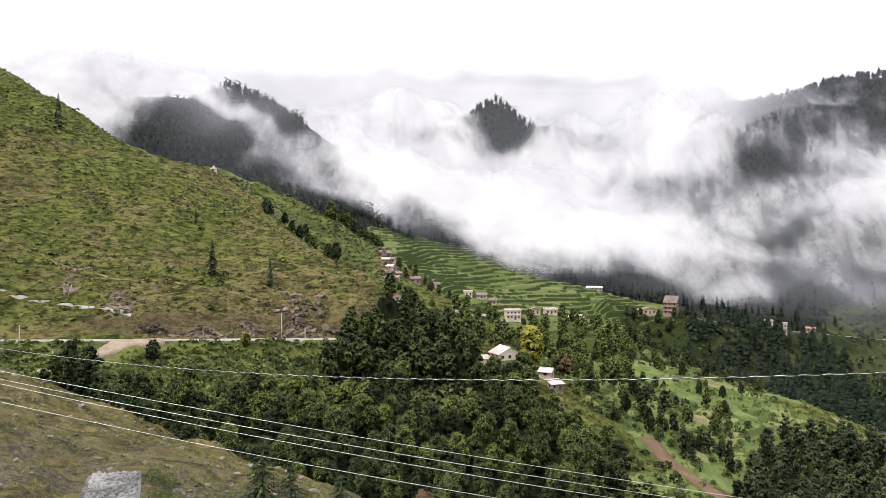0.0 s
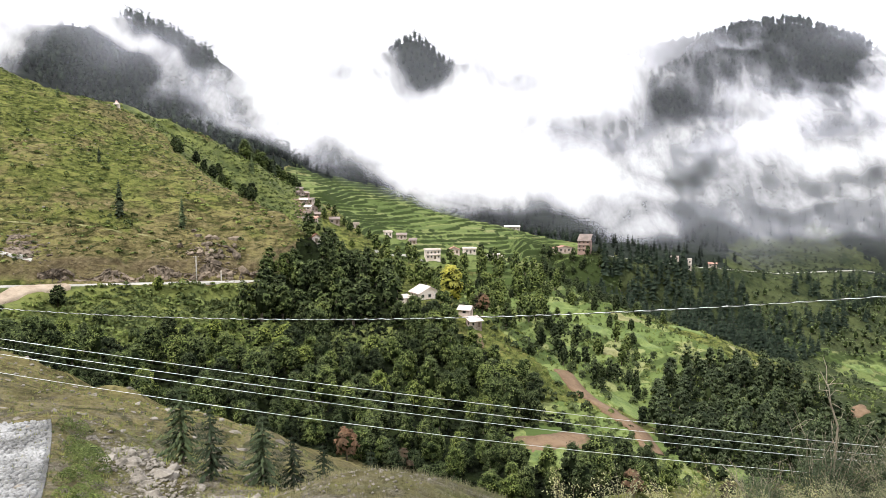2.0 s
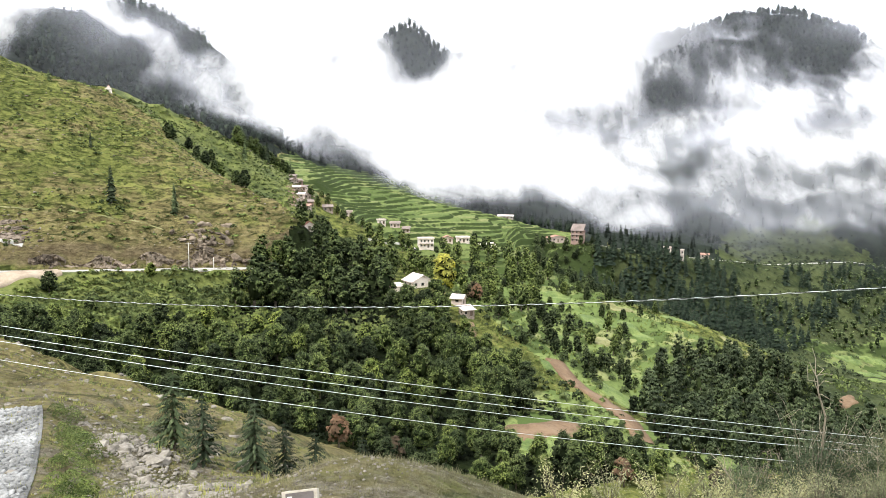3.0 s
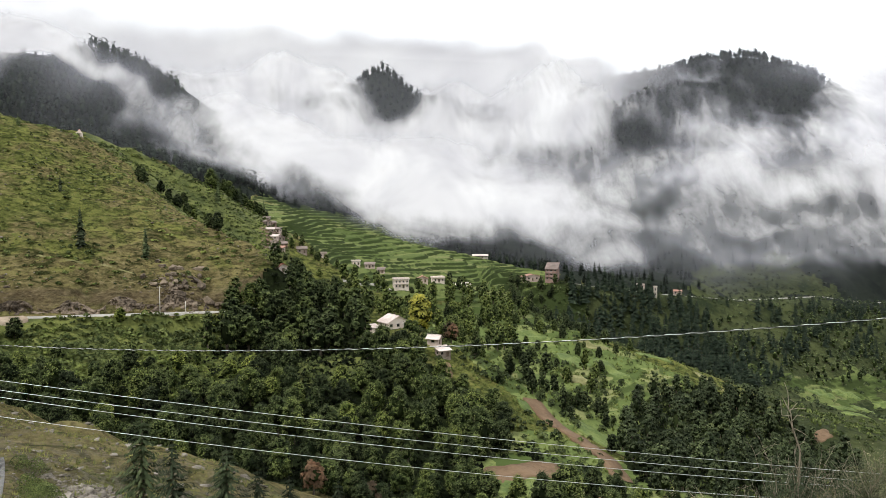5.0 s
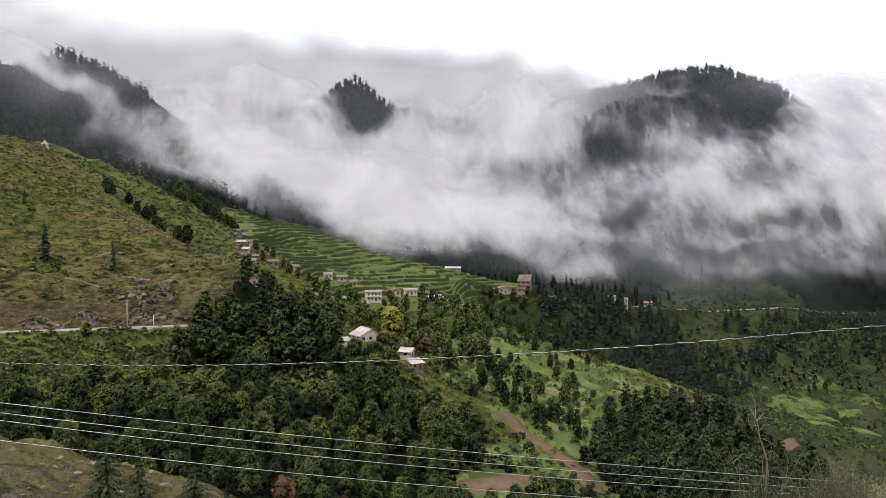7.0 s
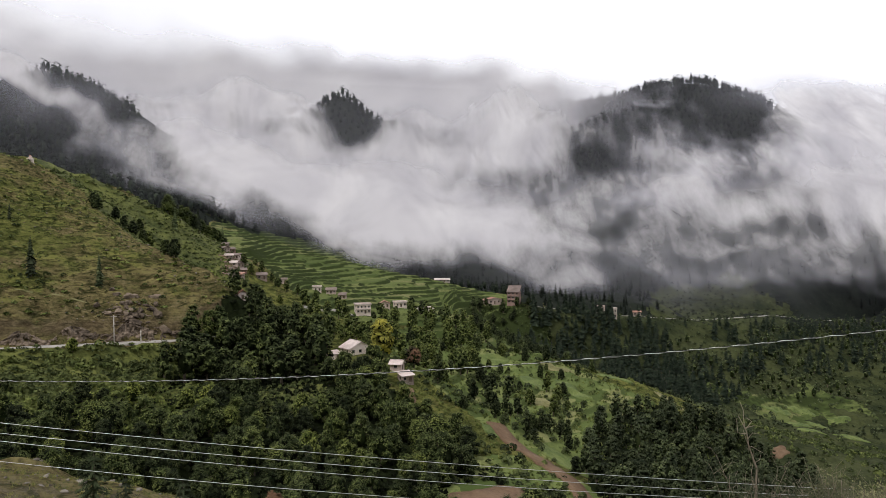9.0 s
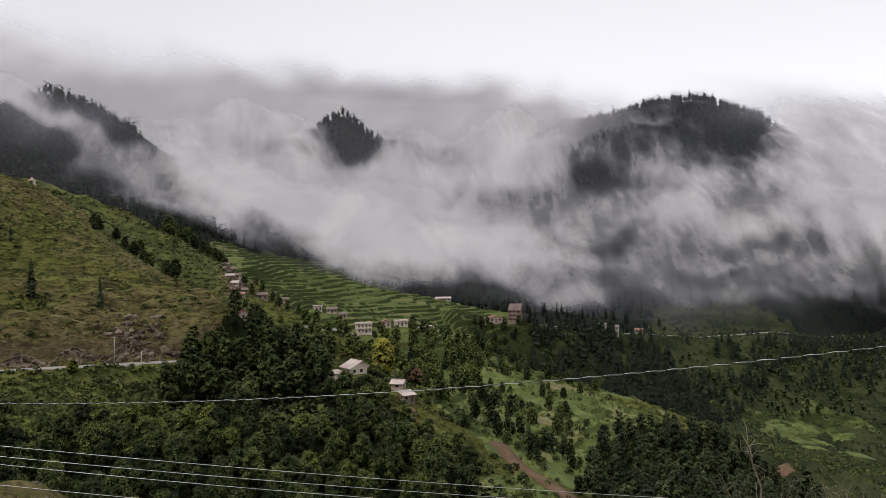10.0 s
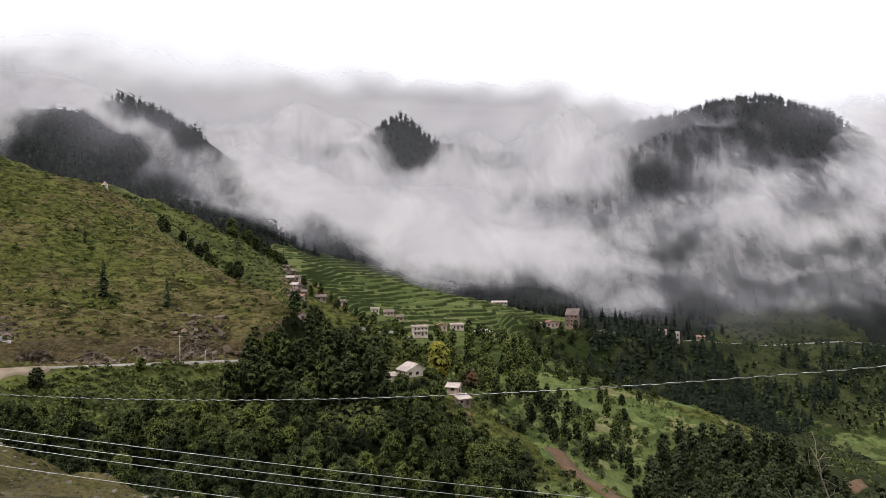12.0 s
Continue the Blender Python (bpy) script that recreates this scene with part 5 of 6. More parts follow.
house("roadside_box", 221, 478, -20, 5.0, 4.0, 5.0, 2, "flat", PINK, CONCRETE, "small pink two-storey house by the far road", 2, lift=0.5)
house("roadside_box", 262, 502, -25, 6.0, 4.0, 3.0, 1, "shed", STONE, ROOF_RED, "low rusty-roofed hut by the far road", 2, 0.7, "hut", 0.5)
house("water_tower", 221.5, 456, -20, 2.2, 2.2, 7.0, 2, "flat", PLASTER, CONCRETE, "narrow white tower among the dark pines", 1, category="tower", lift=0.2, door=False)
house("misty_house", 45, 630, 0, 8.0, 5.0, 4.5, 1, "flat", PLASTER, CONCRETE, "pale house half hidden in the mist", 3, lift=0.6)
house("misty_house", 54, 634, 10, 6.0, 5.0, 4.0, 1, "flat", PLASTER, CONCRETE, "small pale house half hidden in the mist", 2, lift=0.6)
house("misty_house", 108, 503, -8, 11.0, 5.0, 2.0, 1, "shed", CONCRETE, ROOF_TIN, "long pale shed at the upper edge of the terraces", 4, 0.8, "shed", 0.6)


def shrine(x, y):
    ob = thing("hill_shrine", pose(x, y, ground_at(x, y), 0, 0, 10), "small white shrine with a red spire on the ridge", "shrine")
    bm = bmesh.new()
    box(bm, -2.0, -2.0, -1.0, 2.0, 2.0, 0.35, 0.05)
    part("plinth", bm, CONCRETE, ob)
    wall = part("wall", pierced(2.8, 2.4, 0.25, [(0.9, 0.0, 1.9, 1.9)]), PLASTER, ob)
    wall.matrix_local = pose(-1.4, -1.4, 0.354)
    for m in (pose(1.4, 1.4, 0.354, 0, 0, 180), pose(-1.4, 1.15, 0.354, 0, 0, -90), pose(1.4, -1.15, 0.354, 0, 0, 90)):
        s = part("wall", pierced(2.8 if m.to_euler().z > 3 else 2.3, 2.4, 0.25, []), PLASTER, ob)
        s.matrix_local = m
    for k, (z, r, m) in enumerate(((2.78, 1.9, PLASTER), (3.0, 1.45, PINK), (3.7, 0.95, PINK), (4.4, 0.5, ROOF_RED))):
        bm = bmesh.new()
        bmesh.ops.create_cone(bm, cap_ends=True, segments=12, radius1=r, radius2=r * (0.98 if k == 0 else 0.6), depth=0.2 if k == 0 else 0.72)
        bm.transform(Matrix.Translation((0, 0, z + (0.1 if k == 0 else 0.36))))
        part("eave" if k == 0 else "spire_tier", bm, m, ob)
    return ob


hill_shrine = shrine(-104.5, 321)
hill_shrine.scale = (0.8, 0.8, 0.72)


# ---- poles ----
def pole(x, y, h, arms, label):
    ob = thing("utility_pole", pose(x, y, ground_at(x, y), 1.5, 0, 20), label, "utility pole", "poles of the hill road")
    bm = bmesh.new()
    bmesh.ops.create_cone(bm, cap_ends=True, segments=10, radius1=0.17, radius2=0.11, depth=h + 0.8)
    bm.transform(Matrix.Translation((0, 0, h / 2 - 0.4)))
    part("post", bm, POLE, ob, smooth=True)
    for k in range(arms):
        bm = bmesh.new()
        box(bm, -0.8, -0.16, h - 0.4 - 0.5 * k, 0.8, -0.1, h - 0.3 - 0.5 * k)
        arm = part("crossarm", bm, POLE, ob)
        for q in (-0.7, 0.0, 0.7):
            bm = bmesh.new()
            bmesh.ops.create_cone(bm, cap_ends=True, segments=8, radius1=0.06, radius2=0.035, depth=0.2)
            bm.transform(Matrix.Translation((q, -0.13, h - 0.2 - 0.5 * k)))
            part("insulator", bm, PLASTER, arm)


pole(-50.3, 219.5, 8.2, 1, "pale concrete utility pole beside the hill road")
pole(-43.6, 222.5, 3.6, 0, "short pale post beside the hill road")
pole(-99.7, 180, 5.2, 0, "pale post on the bank below the hill road")
pole(-115.8, 192.5, 4.2, 0, "pale post at the edge of the hill road")


# ---- roads ----
strip("hill_road", [(-150, 172), (-119.5, 190), (-80.8, 208), (-50.1, 220), (-30, 228), (-20, 240)], 4.4, 0.12, GRAVEL, "pale gravel road cut along the grassy hillside", "road")
strip("far_road", [(143, 433), (161, 440), (237, 480), (333, 530), (442, 580), (482, 570), (550, 600)], 4.5, 0.25, GRAVEL, "pale road along the far valley side", "road", drop=1.0)


# ---- overhead wires ----
def wire(name, a, b, sag, radius, material, label, twist=0.0, turns=0.0, shift=0.0):
    """A sagging round wire; twist and turns wind it round its line."""
    n = 90 if not turns else int(turns * 10)
    a, b = np.array(a, float), np.array(b, float)
    pts = []
    for i in range(n + 1):
        t = i / n
        q = 2 * math.pi * turns * t + shift
        pts.append(a + (b - a) * t + (0, 0, -4 * sag * t * (1 - t)) + np.array((math.cos(q) * 0.4, math.cos(q) * 0.8, math.sin(q))) * twist)
    ob = new(name, mesh_of(name, *tube(pts, [radius] * len(pts), 6), [material]))
    ob.data.shade_smooth()
    return tagged(ob, label)


for a, b, sag in (((-19, 17, -1.16), (11, 12, -5.07), 0.358), ((-19, 17, -1.27), (11, 12, -5.23), 0.421),
                  ((-19, 17, -1.20), (11, 12, -5.36), 0.55), ((-19, 17, -1.60), (11, 12, -5.67), 0.577)):
    tagged(wire("power_wire", a, b, sag, 0.0052, WIRE, "bare aluminium power wire crossing above the valley"), category="wire", group="overhead wires")
cable = thing("service_cable", Matrix(), "twisted pale service cable crossing above the valley", "cable", "overhead wires")
for nm, m, r, shift in (("bare_strand", WIRE, 0.0068, 0.0), ("insulated_strand", BLACK, 0.0062, math.pi)):
    wire(nm, (-26, 30, -2.75), (16, 9, -0.96), 1.596, r, m, "", 0.009, 110, shift).parent = cable


# ---- tracks, fields, rocks ----
strip("hill_track", [(-145, 200), (-129, 205.3), (-114, 207.8), (-101.5, 209.5), (-93, 210)], 1.0, 0.1, GRAVEL, "pale footpath down the grassy hillside", "path", flat=False, drop=0.3, step=1.0)
strip("upper_track", [(-150, 222), (-128, 222), (-105, 221), (-80, 226), (-60, 230)], 0.4, 0.03, STRAW, "faint worn trail across the grassy hillside", "path", flat=False, drop=0.2, step=0.7)
strip("side_road", [(-82, 206), (-92.5, 197.3), (-97.8, 183.6), (-104, 172)], 4.2, 0.5, TRACK, "brown earth track branching off below the road", "road", flat=False)
strip("village_road", [(5, 327), (9.5, 330.2), (24, 338), (28, 333)], 1.8, 0.7, GRAVEL, "pale retaining wall and lane by the village", "road", drop=2.0)
strip("field_track", [(53.5, 184), (54.6, 180), (55.9, 173.6), (58.2, 164.5), (60.5, 157), (62, 149), (62, 142)], 4.8, 0.42, EARTH, "reddish bare earth track between the fields", "path", flat=False)
strip("bare_bank", [(31.5, 192), (32.5, 186), (27.5, 180)], 2.2, 0.25, EARTH, "bare earth bank below the shed", "bank", flat=False)


def patch(name, x, y, rx, ry, turn, material, label, lift=0.3, category="field", group="small fields"):
    """A levelled plot draped on the slope, with an uneven rim that goes into the ground."""
    bm = bmesh.new()
    c, s = math.cos(radians(turn)), math.sin(radians(turn))
    rings = []
    n = 28
    for r in (0.25, 0.5, 0.75, 0.97, 1.0):
        ring = []
        for k in range(n):
            a = 2 * math.pi * k / n
            w = r * (1 + 0.16 * math.sin(2 * a + x) + 0.1 * math.sin(5 * a + y) + 0.05 * math.sin(9 * a))
            sq = 1 / max(abs(math.cos(a)), abs(math.sin(a))) ** 0.6
            u, v = rx * w * sq * math.cos(a), ry * w * sq * math.sin(a)
            ring.append((x + u * c - v * s, y + u * s + v * c))
        h = height([q[0] for q in ring], [q[1] for q in ring])
        rings.append([bm.verts.new((p, q, g + (lift if r < 0.99 else -0.6))) for (p, q), g in zip(ring, h)])
    mid = bm.verts.new((x, y, ground_at(x, y) + lift))
    for k in range(n):
        bm.faces.new((mid, rings[0][k], rings[0][(k + 1) % n]))
        for a, b in zip(rings, rings[1:]):
            bm.faces.new((a[k], b[k], b[(k + 1) % n], a[(k + 1) % n]))
    return tagged(part(name, bm, material, smooth=True), label, category, group)


for x, y, rx, ry, turn, m, label in (
        (39.0, 139, 8.0, 4.6, 20, EARTH, "ploughed reddish field on the slope"),
        (51.5, 179, 2.6, 3.4, 10, CROP, "small green field above the earth track"),
        (67, 170, 4.6, 9.0, 12, CROP, "bright green crop field beside the wood"),
        (80, 221, 5.0, 4.0, 30, STRAW, "straw-coloured stubble field on the spur"),
        (86, 243, 6.0, 6.0, 10, CROP, "bright green field on the spur"),
        (99, 239, 3.5, 9.0, 10, CROP, "narrow green field on the spur"),
        (68, 214, 5.0, 6.0, 20, CROP, "green field among scattered trees"),
        (76, 266, 7.0, 7.0, 0, CROP, "open green field near the spur top"),
        (104, 268, 8.0, 4.0, -20, STRAW, "pale green field on the spur crest"),
        (129, 268, 7.0, 3.0, -30, CROP, "green field on the spur crest"),
        (145, 252, 3.0, 7.0, 25, STRAW, "pale grassy strip along the spur crest"),
        (78, 137, 4.0, 6.0, 15, CROP, "smooth green field in the gully"),
        (33, 131, 6.0, 3.0, 0, CROP, "grassy clearing below the ploughed field"),
        (306, 398, 11, 4.5, 15, CROP, "bright green valley terrace"),
        (330, 408, 10, 4, 5, CROP, "bright green valley terrace"),
        (303, 376, 11, 4, 20, CROP, "bright green valley terrace"),
        (326, 386, 10, 4.5, 0, CROP, "bright green valley terrace"),
        (298, 358, 9, 4, 15, CROP, "bright green valley terrace"),
        (330, 364, 10, 4.5, 0, CROP, "bright green valley terrace"),
        (163, 212, 4.5, 2.6, 10, EARTH, "bare reddish plot in the valley"),
        (352, 398, 9, 4, 0, CROP, "bright green valley terrace")):
    patch("field", x, y, rx, ry, turn, m, label, 0.5 if y > 320 else 0.3)
patch("landslip", -113.5, 217.5, 2.6, 5.5, 10, SLIP, "pale landslip scar on the grassy hillside", 0.08, "landslip", "landslips")
patch("landslip", -96.5, 214, 5.5, 4.0, 0, SLIP, "pale stony landslip above the hill road", 0.08, "landslip", "landslips")


def rock_mesh(seed):
    """An angular broken block: the hull of scattered points."""
    q = np.random.RandomState(seed)
    bm = bmesh.new()
    o = q.normal(0, 1, (22, 3))
    o /= np.linalg.norm(o, axis=1)[:, None]
    for p in o * q.uniform(0.75, 1.1, (22, 1)) * (1, 0.8, 0.75):
        bm.verts.new(p)
    bmesh.ops.convex_hull(bm, input=bm.verts)
    me = bpy.data.meshes.new("rock")
    bm.to_mesh(me)
    bm.free()
    return me


ROCKS = [rock_mesh(i) for i in range(6)]
for me in ROCKS:
    me.materials.append(ROCK)
rng = np.random.RandomState(12)


def rock(x, y, size, squash=1.0, sink=0.3, label="rough grey-brown rock", group="rocks of the road cutting"):
    ob = new("rock", ROCKS[rng.randint(6)])
    ob.matrix_world = pose(x, y, ground_at(x, y) - sink * size + 0.2 * size, rng.uniform(-20, 20), rng.uniform(-20, 20), rng.uniform(0, 360)) @ Matrix.Diagonal((size * rng.uniform(0.9, 1.5), size * rng.uniform(0.7, 1.0), size * squash * rng.uniform(0.7, 1.1), 1))
    return tagged(ob, label, "rock", group)


CUT = [(-90, 206), (-80, 210.8), (-65, 216.6), (-49.4, 222.8), (-36, 228.3), (-29, 231)]


def cutting():
    """The broken rock face left where the road was cut into the hill, with a ragged lip."""
    line = []
    for a, b in zip(CUT, CUT[1:]):
        n = int(math.dist(a, b) / 0.4)
        line += [((a[0] + (b[0] - a[0]) * k / n, a[1] + (b[1] - a[1]) * k / n), Vector((a[1] - b[1], b[0] - a[0])).normalized()) for k in range(n)]
    rows = 12
    bm = bmesh.new()
    grid = []
    for (x, y), up in line:
        deep = max(1.1, 2.0 + 2.4 * noise.noise((x * 0.11, y * 0.11, 1)))
        lo, hi = ground_at(x, y), ground_at(x + up.x * deep, y + up.y * deep) + 0.25
        row = []
        for j in range(rows):
            t = j / (rows - 1)
            p = Vector((x, y, lo - 0.3 + t * (hi - lo + 0.3)))
            out = 1.1 * noise.noise(p * 0.5) + 0.9 * noise.noise(p * 1.3 + Vector((3, 0, 0))) + 0.5 * noise.noise(p * 3.1)
            off = deep * (0.25 + 0.6 * t ** 1.6) - out if j < rows - 1 else deep + 0.6
            row.append(bm.verts.new((x + up.x * off, y + up.y * off, p.z + (0.0 if j < rows - 1 else -0.5))))
        grid.append(row)
    for a, b in zip(grid, grid[1:]):
        for j in range(rows - 1):
            bm.faces.new((a[j], b[j], b[j + 1], a[j + 1]))
    return tagged(part("rock_cutting", bm, ROCK), "dark broken rock face cut beside the hill road", "rock face", kind="structure")


cutting()
for _ in range(46):
    rock(rng.normal(-47.5, 4.2), 226 + abs(rng.normal(0, 6.0)), rng.uniform(0.6, 2.0), 1.1, 0.2, "pale jagged rock of the outcrop above the road", "rocks of the outcrop")
for _ in range(16):
    rock(rng.normal(-97, 3.5), rng.normal(214, 1.8), rng.uniform(0.4, 1.1), 0.9, 0.2, "pale fallen rock on the landslip", "rocks of the landslip")
for _ in range(40):
    x, y = rng.uniform(-170, -40), rng.uniform(232, 330)
    rock(x, y, rng.uniform(0.35, 0.9), 0.8, 0.3, "pale boulder in the hillside grass", "boulders of the hillside")


def rubble(name, spots, low, high, label, material):
    vs, fs, n = [], [], 0
    z = height([p[0] for p in spots], [p[1] for p in spots])
    for (x, y), g in zip(spots, z):
        s = rng.uniform(low, high) * rng.uniform(0.6, 1.2, 3) * (1, 1, 0.6)
        a = rng.uniform(0, 6.28)
        c, q = math.cos(a), math.sin(a)
        v = (ICO_V * rng.uniform(0.5, 1.3, (12, 1)) * s) @ np.array([[c, q, 0], [-q, c, 0], [0, 0, 1]]) + (x, y, g + s[2] * 0.35)
        vs.append(v)
        fs.append(ICO_F + n)
        n += 12
    return tagged(new(name, mesh_of(name, np.vstack(vs), np.vstack(fs), [material])), label, "stones", kind="stuff")


for cx, cy, sx, sy, n in ((-113.5, 217.5, 1.6, 3.4, 160), (-96.5, 213.5, 3.6, 2.6, 320), (-48, 226, 4.5, 2.2, 260)):
    rubble("slip_rubble", list(zip(rng.normal(cx, sx, n), rng.normal(cy, sy, n))), 0.12, 0.5, "pale broken stones of the landslip", SLIP)
STONY = [(-24, 60), (-16, 58), (-8, 46), (-2, 36), (3, 24), (0, 15), (-5, 18), (-9, 27), (-13, 36), (-18, 46)]
rubble("hamlet_rubble", list(zip(rng.normal(-26.5, 2.6, 420), rng.uniform(322, 372, 420))), 0.2, 0.75, "pinkish broken stones and terrace walling among the huts", BRICKY)
rubble("loose_stones", scatter(rng, STONY, 0.24, 20000), 0.03, 0.10, "pale loose stones on the near slope", SCREE)
rubble("spur_stones", scatter(rng, NEAR_SPUR, 1.9, 3000), 0.08, 0.42, "pale stones in the short grass of the spur", SCREE)
rubble("hill_stones", scatter(rng, HILL_FACE, 3.0, 7000, (), (21, -0.1)), 0.15, 0.55, "pale stones in the hillside grass", SCREE)

PALE_ROCKS = [me.copy() for me in ROCKS]
for me in PALE_ROCKS:
    me.materials.clear()
    me.materials.append(SCREE)
ROCKS = PALE_ROCKS
for x, y in scatter(rng, [(-21, 57), (-13, 50), (-4, 37), (1, 24), (-3, 20), (-7, 27), (-12, 40), (-17, 49)], 0.8, 900)[:190]:
    rock(x, y, rng.uniform(0.25, 0.95) * min(1.0, y / 48), 0.8, 0.35, "pale grey rock breaking through the near slope", "rocks of the near slope")
for x, y in scatter(rng, NEAR_SPUR, 3.2, 600)[:130]:
    rock(x, y, rng.uniform(0.3, 1.1), 0.55, 0.4, "grey rock in the short grass of the spur", "rocks of the spur")
# ---- near ramp of laid stone and the footpath ----
RAMP = [(-27.2, 58.4), (-24.4, 51.8), (-21.9, 45.5), (-19.5, 39.2), (-17.7, 33.8), (-15.3, 27)]
strip("stone_ramp", RAMP, 4.0, 0.1, RAMP_BED, "pale stone-paved ramp below the slope", "ramp", flat=True, rough=0.01)
spots = [(a[0] + (b[0] - a[0]) * t + o, a[1] + (b[1] - a[1]) * t) for a, b in zip(RAMP, RAMP[1:]) for t, o in zip(rng.rand(640), rng.uniform(-1.8, 1.8, 640))]
ob = rubble("ramp_stones", spots, 0.04, 0.28, "pale rounded stones set in the ramp", PALE_STONE)
ob.location.z = 0.08
strip("stony_path", [(-21.5, 57), (-17, 50.5), (-13.8, 45), (-10.6, 37)], 0.7, 0.02, SCREE, "pale stony footpath down the near slope", "path", flat=False, drop=0.25, rough=0.3, step=0.5)


WAY = [(-21.5, 57), (-17, 50.5), (-13.8, 45), (-9.8, 35), (-7.4, 28), (-6.2, 24)]
spots = [(a[0] + (b[0] - a[0]) * t + o, a[1] + (b[1] - a[1]) * t + o * 0.4) for a, b in zip(WAY, WAY[1:]) for t, o in zip(rng.rand(420), rng.normal(0.7, 1.3, 420))]
rubble("path_rubble", spots, 0.04, 0.22, "pale broken stones along the near footpath", SCREE)


def milestone():
    x, y = -1.25, 15.2
    top = -6.88
    g = ground_at(x, y)
    ob = thing("marker_block", pose(x, y, top, -24, -7, -6), "pale concrete marker block with a dark panel", "marker")
    bm = bmesh.new()
    box(bm, -0.4, 0, g - top - 0.3, 0.4, 0.2, 0, 0.012)
    part("block", bm, CONCRETE_PALE, ob)
    bm = bmesh.new()
    box(bm, -0.31, -0.012, -0.62, 0.31, 0.02, -0.05, 0.004)
    panel = part("panel", bm, PANEL, ob, "dark slate panel")
    for k, (a, b, z) in enumerate(((-0.27, -0.17, -0.14), (-0.14, 0.2, -0.32), (-0.2, 0.24, -0.43), (-0.1, 0.16, -0.54))):
        bm = bmesh.new()
        box(bm, a, -0.018, z - 0.018, b, -0.008, z + 0.018)
        part("lettering_bar", bm, PLASTER, panel)


milestone()


# ---- single trees and bushes ----
def set_tree(o, x, y, s, stretch=1.0):
    return copy_thing(o, pose(x, y, ground_at(x, y) - 0.15, 0, 0, rng.uniform(0, 360)) @ Matrix.Diagonal((s, s, s * stretch, 1)))


def first_tree(name, model, leaf, label, category, x, y, s=1.0):
    ob = tree_thing(name, model, leaf, label, category)
    ob.matrix_world = pose(x, y, ground_at(x, y) - 0.15) @ Matrix.Diagonal((s, s, s, 1))
    return ob


first_tree("yellow_tree", broadleaf(31, 10.0, 3.6, 30, 60, 0.36, 0.12), LEAF_YELLOW, "round yellow-green tree beside the white house", "tree", 27.5, 217, 1.15)
first_tree("bare_tree", broadleaf(32, 6.5, 3.2, 16, 26, 0.22, 0.15), LEAF_RUST, "reddish-grey half-bare tree below the house", "tree", 36.0, 211)
rust = first_tree("rusty_tree", broadleaf(33, 5.5, 2.3, 14, 40, 0.3), LEAF_RUST, "rusty-brown tree in the gully wood", "tree", 6, 116)
set_tree(rust, -3, 112, 1.0)
set_tree(rust, 44, 108, 0.9)
set_tree(rust, 63, 112, 0.8)
set_tree(rust, 36, 210, 1.1)
CEDAR = first_tree("cedar_tree", conifer(71, 12.0, 1.9, 18, 8, 2, 0.5, 0.7), LEAF_WOOD, "slim dark cedar on the grassy hillside", "tree", -76.3, 233, 1.05)
for x, y, s in ((-58.5, 238, 0.85), (-159, 291, 1.2), (-92, 262, 0.45), (-120, 300, 0.4), (-52, 345, 0.9), (-45, 372, 1.0), (-36, 400, 1.1)):
    set_tree(CEDAR, x, y, s)
YOUNG = first_tree("young_cedar", conifer(72, 6.4, 2.1, 15, 7, 7, 0.06, 0.22), NEEDLE_GREY, "young grey-green cedar on the near slope", "tree", -13.4, 52.5)
for x, y, s in ((-10.6, 49, 0.85), (-7.6, 52.5, 0.95), (-5.6, 54, 0.8), (-16.5, 62, 0.6), (-3.5, 58, 0.8), (-9.0, 60, 0.9), (0.5, 60, 0.9)):
    set_tree(YOUNG, x, y, s)
for x, y, s in ((-40.8, 266, 0.75), (-44.0, 269, 0.6), (-61.4, 301, 0.7), (-66, 306, 0.6), (-57, 310, 0.75), (-52, 318, 0.7), (-74.5, 302, 0.7), (-70, 312, 0.6), (-63, 322, 0.6), (-78, 308, 0.5), (-48, 312, 0.6), (-58, 302, 0.55)):
    set_tree(OAKS[0], x, y, s)
for k in range(11):
    set_tree(OAKS[k % 3], -58 + 2.3 * k, 364 + 3.2 * k, rng.uniform(0.8, 1.1))
for x, y in ((-18, 345), (-14, 352), (-9, 348), (-6, 342), (-2, 338), (3, 345), (-20, 322), (-12, 318), (-5, 322), (2, 318), (8, 322), (26, 331), (38, 331), (42, 342), (58, 345), (48, 330), (60, 330), (12, 352),
             (-22, 352), (-17, 360), (70, 352), (73, 345), (128, 422), (133, 416), (146, 424), (150, 430), (122, 425)):
    set_tree(OAKS[rng.choice((0, 1, 2, 5))], x, y, rng.uniform(0.45, 0.68))
SLOPE_TREES = [(40, 200), (46, 300), (112, 292), (128, 272), (100, 250), (84, 205), (72, 178), (60, 188), (46, 188)]
for x, y in scatter(rng, SLOPE_TREES, 7.6, 1500, PLOTS):
    set_tree(OAKS[rng.choice((1, 2, 5, 5))], x, y, rng.uniform(0.35, 0.72), rng.uniform(1.0, 1.4))
SPUR_CLUMPS = [(52, 150), (58, 200), (60, 226), (100, 240), (128, 268), (158, 246), (156, 214), (120, 236), (98, 214), (74, 178), (64, 152)]
woodland("slope_trees", rng, scatter(rng, BUILDING_SLOPE, 6.5, 1800, PLOTS, (22, -0.5)), LIGHT_OAKS, 0.4, 0.8, LEAF, "dark green trees on the slope below the tall building")
woodland("spur_trees", rng, scatter(rng, SPUR_CLUMPS, 5.0, 3000, PLOTS, (26, 0.25)), LIGHT_OAKS, 0.35, 0.75, LEAF, "clumps of dark green trees between the small fields")
